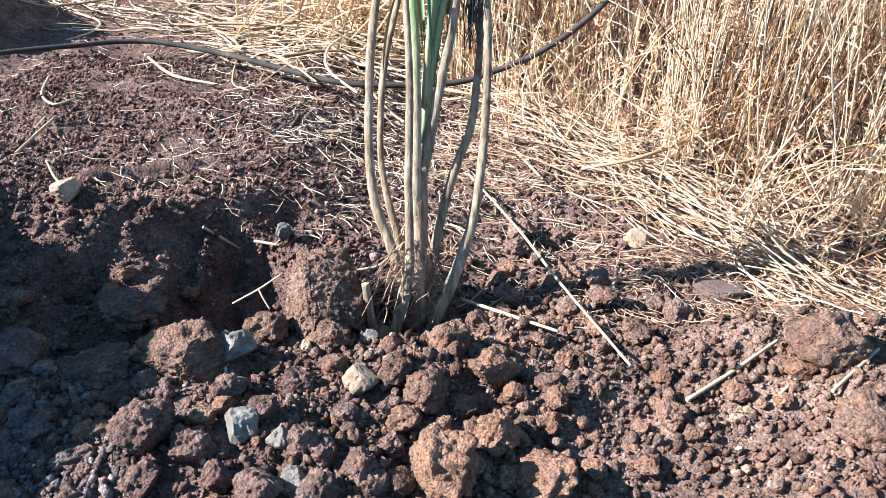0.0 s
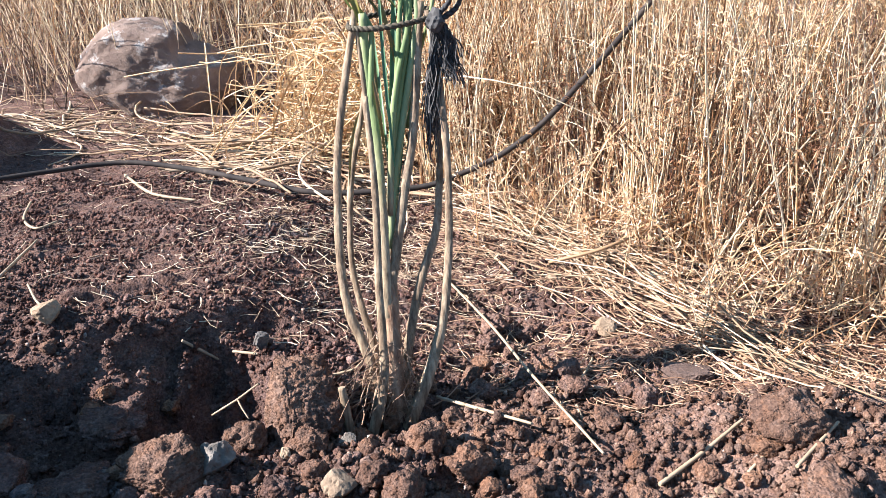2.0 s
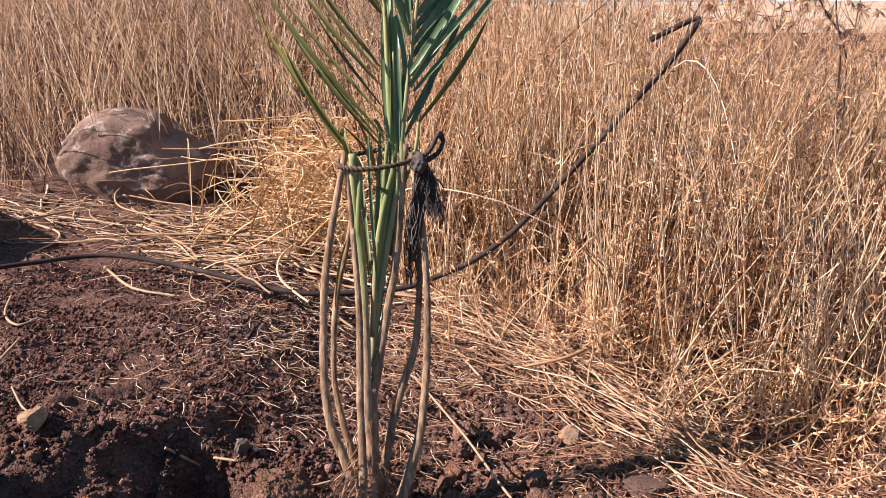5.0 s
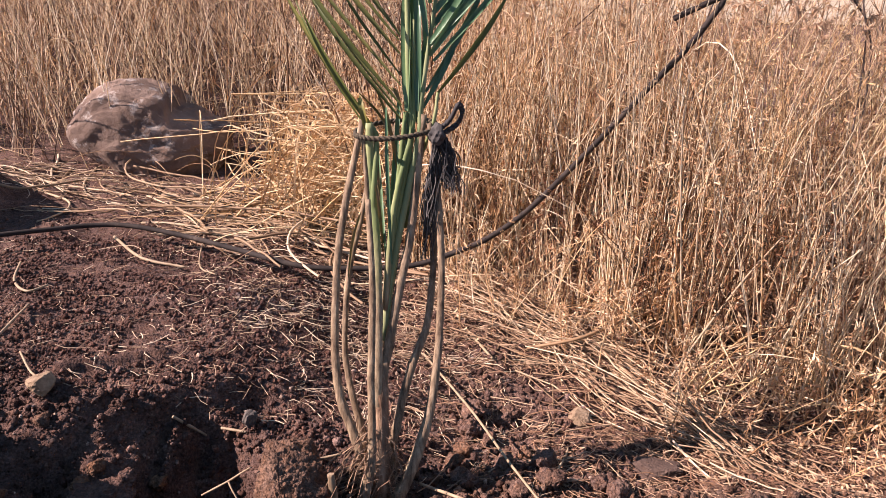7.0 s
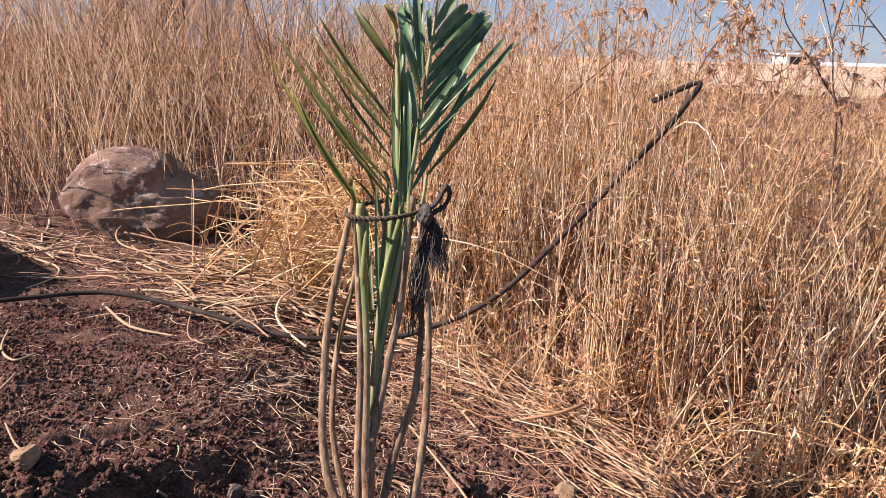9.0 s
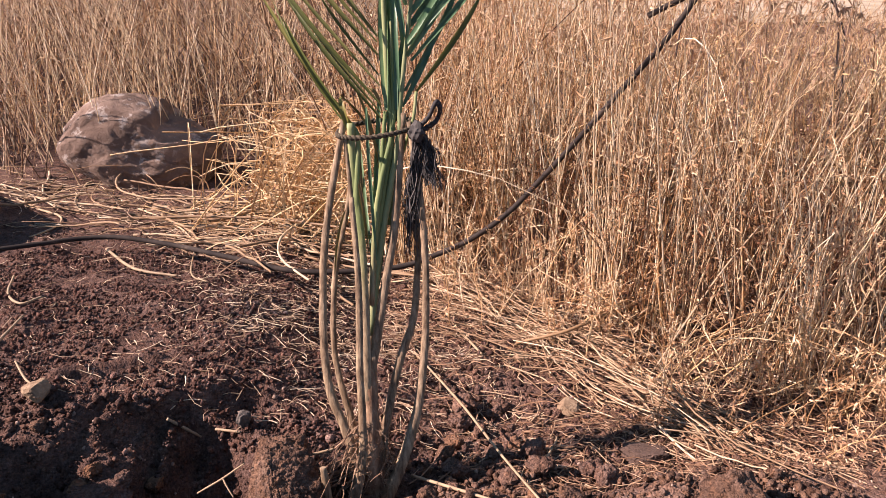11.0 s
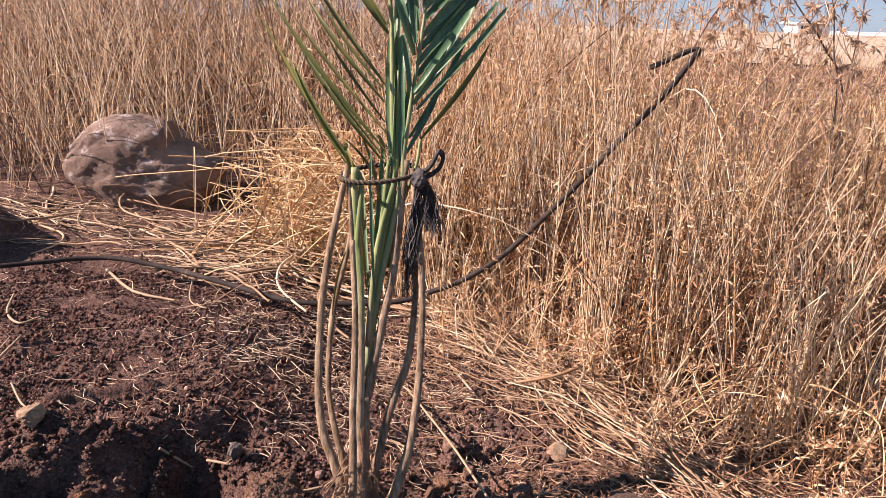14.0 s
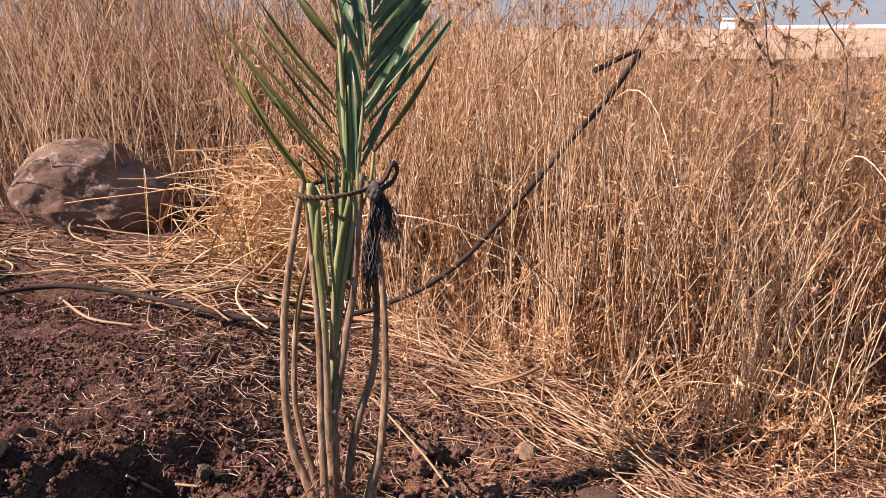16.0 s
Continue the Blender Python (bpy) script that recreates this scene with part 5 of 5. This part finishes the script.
def tufts(n, lo, hi, depth, per=9, spread=0.022):
    """Stems growing in tufts within a strip behind the edge of the stand."""
    m = max(1, n // per)
    cx = RNG.uniform(lo, hi, m)
    cy = edge(cx) + depth * RNG.random(m)
    k = RNG.integers(0, m, n)
    return cx[k] + RNG.normal(0, spread, n), cy[k] + RNG.normal(0, spread, n)


def right_stand(n):
    x = RNG.uniform(-0.3, 3.0, n)
    tx, ty = tufts(n, -0.2, 2.0, 1.6, 7, 0.03)
    mine = RNG.random(n) < 0.55
    return np.where(mine, tx, x), np.where(mine, ty, edge(x) + 0.12 + 2.1 * RNG.random(n) ** 1.1)


def left_stand(n):
    x, d = RNG.uniform(-3.6, 0.0, n), 2.6 * RNG.random(n) ** 1.3
    y = edge(x) + 0.05 + d + 0.5 * np.exp(-((x + 0.6) / 0.42) ** 2)
    keep = ((x + 1.29) / 0.6) ** 2 + ((y - 3.32) / 0.45) ** 2 > 1
    return x[keep], y[keep]


def back_stand(n):
    return RNG.uniform(-7, 8, n), RNG.uniform(4.6, 9.0, n)


def on_track(n):
    return RNG.uniform(2.0, 26, n), RNG.uniform(17.5, 44, n)


def far_left(n):
    return RNG.uniform(-4.5, 0.3, n), RNG.uniform(4.6, 6.6, n)


def far_right(n):
    return RNG.uniform(0.5, 14, n), RNG.uniform(8.5, 18.5, n)


def tall_far(x, y):
    return 0.42 + 0.25 * vnoise(x, y, 16)


def low_right(n):
    x = RNG.uniform(0.0, 1.8, n)
    return x, edge(x) - 0.15 + RNG.normal(0.1, 0.14, n)


def tall_right(x, y):
    xp = x * 2.12 / y
    sight = np.where((y < 2.14) & (xp < 0.72), 0.94 * (1.01 + (1.13 * np.maximum(xp, 0.1) + 0.04 - 1.01) * y / 2.12) - 0.05, 9)
    return np.minimum(sight, 1.03 - 0.30 * step(0.3, 1.1, x) * step(2.6, 1.9, y) - 0.22 * step(0.6, 1.3, x) - 0.08 * step(0.2, -0.2, y - edge(x) - 0.3) + 0.12 * vnoise(x * 2.2, y * 2.2, 11))


def tall_left(x, y):
    return 1.16 + 0.2 * vnoise(x * 1.7, y * 1.7, 12) - 0.35 * step(0.5, 0.0, y - edge(x))


def tall_back(x, y):
    return 1.25 - 0.68 * step(0.3, 1.8, x) + 0.2 * vnoise(x, y, 13)


def tall_low(x, y):
    return 0.28 + 0.2 * vnoise(x * 3, y * 3, 14)


stand(800, right_stand, tall_right, "dry_grass", "dense stand of tall golden dry grass", 1.8, 2.5, lean=0.095, thick=(0.0011, 0.0036), k=8, curled=5)
stand(1000, left_stand, tall_left, "dry_grass", "tall brown dry grass behind the boulder", 1.8, 2.5, lean=0.23, thick=(0.0014, 0.0042), k=8, material=M_OLDGRASS, curled=4)
stand(2400, back_stand, tall_back, "dry_grass", "dry grass of the field behind", 1.2, 4, lean=0.2, thick=(0.002, 0.0056))
stand(1700, far_right, tall_far, "dry_grass", "low dry grass along the track", 0.8, 3, lean=0.2, thick=(0.003, 0.006))
stand(420, on_track, tall_far, "dry_grass", "sparse dry tufts on the bare track", 1.0, 4, lean=0.25, thick=(0.005, 0.011))
stand(900, far_left, tall_left, "dry_grass", "thick brown dry grass further back", 1.4, 4, lean=0.16, thick=(0.0016, 0.004), material=M_OLDGRASS)
stand(300, low_right, tall_low, "dry_grass", "low tangled dry grass at the edge", 2.5, 1.5, lean=0.30, thick=(0.0008, 0.0022), curled=8)


def tangle(n, where, rise, length, radius, label, material, way=0, spread=70):
    """Bowed and fallen stems arching over one another."""
    k = 12
    x, y = where(n)
    n = len(x)
    a = radians(way) + RNG.normal(0, radians(spread), n)
    L = RNG.uniform(*length, n)
    s = np.linspace(0, 1, k)[None]
    bow = RNG.normal(0, 0.2, n)[:, None] * L[:, None] * np.sin(np.pi * s)
    px = x[:, None] + np.cos(a)[:, None] * (s - 0.4) * L[:, None] - np.sin(a)[:, None] * bow
    py = y[:, None] + (np.sin(a)[:, None] * (s - 0.4) * L[:, None] + np.cos(a)[:, None] * bow) * 0.6
    top = RNG.uniform(0.02, 1, n)[:, None] * rise
    pz = height(px, py) * 0.3 + height(x, y)[:, None] * 0.7 + top * np.sin(np.pi * s ** RNG.uniform(0.55, 1.1, n)[:, None] * RNG.uniform(0.6, 1.0, n)[:, None]) + 0.004
    soup = Soup()
    soup.tubes(np.stack([px, py, np.maximum(pz, height(px, py) + 0.002)], -1), RNG.uniform(*radius, n)[:, None] * np.linspace(1.1, 0.6, k)[None])
    return tagged(new("fallen_grass", soup.mesh("fallen_grass", material)), label, "grass", kind="stuff")


def by_boulder(n):
    return RNG.normal(-0.40, 0.19, n), RNG.normal(2.95, 0.21, n)


def through_right(n):
    x = RNG.uniform(-0.2, 1.8, n)
    return x, edge(x) + 0.9 * RNG.random(n)


tangle(430, by_boulder, 0.48, (0.2, 0.62), (0.0014, 0.0032), "tangle of bowed golden grass beside the boulder", M_GOLD)
laid(190, by_boulder, -18, 26, (0.25, 0.75), (0.0016, 0.0034), "fallen_grass", "stiff golden stems piled beside the boulder", M_GOLD, arch=0.12, lift=0.40, k=7, curl=0.1)
tangle(60, through_right, 0.5, (0.3, 0.7), (0.0012, 0.0026), "bowed stems fallen through the grass", M_GRASS)


def front_gold(n):
    return tufts(n, -0.15, 1.4, 0.22)


stand(150, front_gold, tall_right, "dry_grass", "thin golden stems along the front of the stand", 1.2, 1, lean=0.11, thick=(0.0012, 0.0026), k=8, material=M_PALE, curled=4)
tangle(34, front_gold, 0.22, (0.25, 0.55), (0.0012, 0.0023), "bowed golden stems along the front of the stand", M_GOLD)
tangle(60, left_swath, 0.12, (0.2, 0.6), (0.0010, 0.0022), "bent stems over the laid stalks", M_STRAW, -30, 35)


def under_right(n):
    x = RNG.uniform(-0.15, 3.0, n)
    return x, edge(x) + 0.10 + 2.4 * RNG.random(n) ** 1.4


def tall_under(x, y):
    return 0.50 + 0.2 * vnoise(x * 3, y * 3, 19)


# withered undergrowth; its dark colour also deepens shade between the stems
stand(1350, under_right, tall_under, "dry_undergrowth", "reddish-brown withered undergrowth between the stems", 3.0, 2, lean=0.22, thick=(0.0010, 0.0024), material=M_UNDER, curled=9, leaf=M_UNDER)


def through_left(n):
    x = RNG.uniform(-3.2, 0.0, n)
    y = edge(x) + 0.2 + 1.2 * RNG.random(n)
    keep = ((x + 1.3) / 0.85) ** 2 + ((y - 3.2) / 0.55) ** 2 > 1
    return x[keep], y[keep]


def pale_right(n):
    return tufts(n, -0.1, 1.7, 0.9, 8, 0.03)


def behind_pipe(n):
    return RNG.uniform(-0.1, 1.6, n), RNG.uniform(2.2, 2.9, n)


def pale_left(n):
    x = RNG.uniform(-2.8, -0.1, n)
    return x, edge(x) + 0.25 + 0.8 * RNG.random(n) + 0.4 * np.exp(-((x + 0.6) / 0.42) ** 2)


stand(200, pale_right, tall_right, "dry_reeds", "thicker pale dry stems standing in the grass", 0.7, 0.4, lean=0.12, thick=(0.0013, 0.0029), k=8, material=M_PALE, curled=2)
stand(230, pale_left, tall_left, "dry_reeds", "thicker pale dry stems behind the boulder", 1.2, 0.5, lean=0.14, thick=(0.0014, 0.0030), material=M_PALE, curled=2)
tangle(26, behind_pipe, 0.8, (0.5, 1.1), (0.0014, 0.0026), "pale stems bowed across the grass", M_PALE)
tangle(300, through_left, 0.8, (0.4, 1.1), (0.0012, 0.0026), "bowed stems fallen through the brown grass", M_GRASS)


def horizon(n):
    return RNG.uniform(-0.1, 1.15, n), RNG.uniform(3.0, 4.6, n)


def tall_horizon(x, y):
    return 1.36 - 0.18 * step(0.5, 1.1, x) + 0.08 * vnoise(x * 3, y * 3, 18)


stand(420, horizon, tall_horizon, "dry_grass", "tall thin dry stems against the sky", 1.6, 7, lean=0.12, thick=(0.0012, 0.003))


def under_stand(n):
    x = RNG.uniform(0.0, 1.9, n)
    return x, edge(x) - 0.42 + 0.75 * RNG.random(n)


for count, mat in ((2600, M_LITTER), (700, M_BRACT)):
    heap = Soup()
    lx, ly = under_stand(count)
    lw = np.stack([RNG.normal(0, 1, count), RNG.normal(0, 1, count), RNG.normal(0.1, 0.5, count)], 1)
    heap.curls(np.stack([lx, ly, height(lx, ly) + RNG.uniform(0.002, 0.05, count)], 1), lw, RNG.uniform(0.010, 0.035, count), RNG.uniform(0.002, 0.005, count))
    tagged(new("leaf_litter", heap.mesh("leaf_litter", mat)), "curled dry leaves fallen under the grass", "litter", kind="stuff")


def before_pipe(n):
    return RNG.uniform(0.42, 0.68, n), RNG.uniform(1.90, 2.07, n)


def scrub(n):
    return RNG.uniform(0.75, 2.1, n), RNG.uniform(2.3, 3.4, n)


def tall_scrub(x, y):
    return 0.86 - 0.12 * step(1.2, 1.8, x) + 0.16 * vnoise(x * 3, y * 3, 21)


stand(330, scrub, tall_scrub, "dry_scrub", "bushy golden dry scrub among the grass", 3.0, 6, lean=0.2, thick=(0.0010, 0.0024), material=M_GOLD, curled=10, leaf=M_GOLD)


stand(34, before_pipe, tall_back, "dry_reeds", "slender pale stems standing before the pipe", 2.0, 3, lean=0.07, thick=(0.0012, 0.0026), k=8, material=M_PALE, curled=3)


# ---- thistles over the grass ----
def thistle(seed):
    r = np.random.default_rng(seed)
    root = empty("dry_thistle", (0, 0, 0))
    tagged(root, "tall dry thistle with star-shaped seed heads", "thistle", "dry thistles")
    top = np.array([r.normal(0, 0.06), r.normal(0, 0.06), 1.0])
    main = [(0, 0, -0.02), tuple(top * 0.35 + [0.015, 0, 0]), tuple(top * 0.7), tuple(top)]
    part("stem", rod("stem", main, [0.0032, 0.003, 0.0024, 0.0016], M_THISTLE, 6, 6), root)
    ends = [top]
    for _ in range(8):
        f = r.uniform(0.5, 0.95)
        a = r.uniform(0, 6.28)
        b = top * f
        e = b + np.array([math.cos(a) * 0.13, math.sin(a) * 0.13, r.uniform(0.08, 0.2)])
        part("side_branch", rod("side_branch", [tuple(b), tuple((b + e) / 2 + [0, 0, -0.015]), tuple(e)], [0.0018, 0.0015, 0.001], M_THISTLE, 5, 5), root)
        ends.append(e)
    for e in ends:
        s = Soup()
        m = 22
        a = np.linspace(0, 6.28, m) + r.uniform(0, 1)
        w = np.stack([np.cos(a), np.sin(a), r.uniform(-1.6, 0.5, m)], 1)
        w = w + r.normal(0, 0.35, 3)
        s.blades(np.repeat(e[None], m, 0), w, r.uniform(0.018, 0.05, m), r.uniform(0.003, 0.0075, m))
        part("seed_head", s.mesh("seed_head", M_THISTLE), root, "star-shaped dry bracts")
    return root


THISTLES = [thistle(200 + k) for k in range(4)]
spots = [(1.05, 2.75), (1.3, 2.9), (0.95, 3.1), (1.55, 3.0), (1.2, 3.3), (1.75, 2.7), (0.75, 3.0), (1.9, 3.2), (1.45, 2.55), (0.6, 3.3), (2.1, 2.9), (1.65, 3.4),
         (-0.6, 3.9), (-1.9, 4.1), (-2.3, 3.9), (-0.2, 3.6), (-1.1, 4.4), (0.35, 3.5), (-2.6, 4.4), (2.3, 3.3), (0.85, 3.5), (1.1, 2.45), (1.85, 2.45), (0.2, 3.1)]
spots += [(random.uniform(0.5, 2.4), random.uniform(2.4, 3.9)) for _ in range(26)]
spots += [(random.uniform(0.12, 1.35), random.uniform(2.35, 3.3)) for _ in range(24)]
for k, (x, y) in enumerate(spots):
    q = random.uniform(0.6, 1.05)
    m = Matrix.Translation((x, y, rested(x, y))) @ Matrix.Rotation(random.uniform(0, 6.28), 4, "Z") @ Matrix.Diagonal((q, q, random.uniform(0.8, 1.12) if k < 50 else random.uniform(1.1, 1.36), 1))
    if k < 4:
        THISTLES[k].matrix_basis = m
    else:
        copy_thing(THISTLES[k % 4], m)

# bare grey weeds over the grass
for line, branch in (
        ([(1.299, 2.5, 0.694), (1.257, 2.5, 0.895), (1.231, 2.5, 1.027), (1.175, 2.5, 1.172)],
         [(1.231, 2.5, 1.027), (1.238, 2.5, 1.088), (1.25, 2.5, 1.174)]),
        ([(1.372, 2.6, 0.701), (1.268, 2.6, 0.908), (1.174, 2.6, 1.016), (1.12, 2.6, 1.083), (1.097, 2.6, 1.148)],
         [(1.209, 2.6, 0.98), (1.238, 2.6, 1.032), (1.274, 2.6, 1.044)]),
        ([(1.677, 2.7, 0.757), (1.574, 2.7, 0.969), (1.438, 2.7, 1.116), (1.373, 2.7, 1.184)],
         [(1.469, 2.7, 1.083), (1.414, 2.7, 1.085), (1.356, 2.7, 1.086)]),
        ([(0.864, 2.8, 0.701), (0.928, 2.8, 0.946), (0.997, 2.8, 1.047), (1.077, 2.8, 1.126)],
         [(0.963, 2.8, 0.997), (0.989, 2.8, 1.108), (1.073, 2.8, 1.155)]),
        ):
    weed = tagged(new("dry_weed", rod("dry_weed", [(line[0][0] + 0.02, line[0][1], rested(line[0][0], line[0][1]))] + line, [0.004, 0.0034, 0.003, 0.0022, 0.0016], M_WEED, 6, 6)),
                  "bare grey forked stem standing over the grass", "weed", "bare weeds")
    part("side_branch", rod("side_branch", branch, [0.0026, 0.002, 0.0013], M_WEED, 5, 6), weed)

# ---- the distance ----
tx, ty = np.linspace(0.5, 110, 60), np.linspace(17.5, 46.5, 30)
TX, TY = np.meshgrid(tx, ty)
TX = TX + np.where(TX < 1, 1, 0) * vnoise(TY * 0.6, TY * 0, 21) * 1.5
TYY = TY + 2.2 * vnoise(TX * 0.9, TY, 22) * ((TY < 18) | (TY > 46))
i_, j_ = np.meshgrid(np.arange(59), np.arange(29))
a_ = (j_ * 60 + i_).ravel()
track = new("road", mesh_of("road", np.stack([TX, TYY, height(TX, TYY) + 0.02], -1).reshape(-1, 3), np.stack([a_, a_ + 1, a_ + 61, a_ + 60], 1), M_WALL, True))
tagged(track, "pale beige bare dirt track beyond the field", "road", kind="structure")

shed = empty("shed", (20.3, 46, -0.3))
tagged(shed, "small white shed beyond the track", "shed")
part_at("body", box("body", 20.4, 22.3, 46, 48, -0.8, 0.42, M_WHITE, 0.03), shed)
part_at("roof", box("roof", 20.2, 22.5, 45.8, 48.2, 0.42, 0.53, M_WHITE, 0.03), shed)
part_at("window", box("window", 20.6, 21.6, 45.97, 46.0, -0.2, 0.36, M_GLASS, 0.005), shed)


def tunnel(x0, x1, y, h):
    """A plastic growing tunnel."""
    a = np.linspace(0, np.pi, 13)
    v, f = [], []
    for j, x in enumerate(np.linspace(x0, x1, 9)):
        for b in a:
            v.append((x, y - 2.5 * math.cos(b), -0.9 + h * math.sin(b)))
    for j in range(8):
        for i in range(12):
            f.append((j * 13 + i, j * 13 + i + 1, (j + 1) * 13 + i + 1, (j + 1) * 13 + i))
    ob = new("growing_tunnel", mesh_of("growing_tunnel", v, np.array(f), M_WHITE, True))
    return tagged(ob, "long white plastic growing tunnel beyond the track", "greenhouse")


tunnel(24, 70, 52, 0.9)
fence_post = tagged(new("fence_post", rod("fence_post", [(4.33, 19.6, -0.9), (4.33, 19.6, 0.5), (4.36, 19.6, 1.75)], [0.05, 0.045, 0.045], M_POST, 8, 4)),
                    "dark wooden post standing on the track", "post")
pillar = empty("concrete_pillar", (-0.75, 10, 0))
tagged(pillar, "pale concrete pillar standing in the field", "pillar")
part_at("shaft", box("shaft", -1.09, -0.42, 10, 10.5, rested(-0.7, 10) - 0.3, 1.36, M_CONCRETE, 0.02), pillar)
house = empty("farm_building", (-10, 26, 0))
tagged(house, "low white building far behind the grass", "building")
part_at("wall", box("wall", -11.6, -7.8, 26, 32, -0.4, 2.5, M_WHITE, 0.03), house)
part_at("roof", box("roof", -11.9, -7.5, 25.7, 32.3, 2.5, 2.65, M_CONCRETE, 0.03), house)
for k in range(2):
    part_at("window", box("window", -11.2 + 1.8 * k, -10.2 + 1.8 * k, 25.95, 26.02, 0.9, 1.9, M_GLASS, 0.01), house)

for k in range(16):
    x, y = 3.0 + 0.14 * k + random.uniform(-0.1, 0.1), 6.0 + random.uniform(-0.3, 0.3)
    r = random.uniform(0.10, 0.2)
    settle(lump("rubble_stone", M_STONE, 300 + k, 3, 0.2, 0.08, 5), "rubble_stone", "pale rough stone of a tumbled field bank", "tumbled stones", x, y, r, 0.8, category="stone")
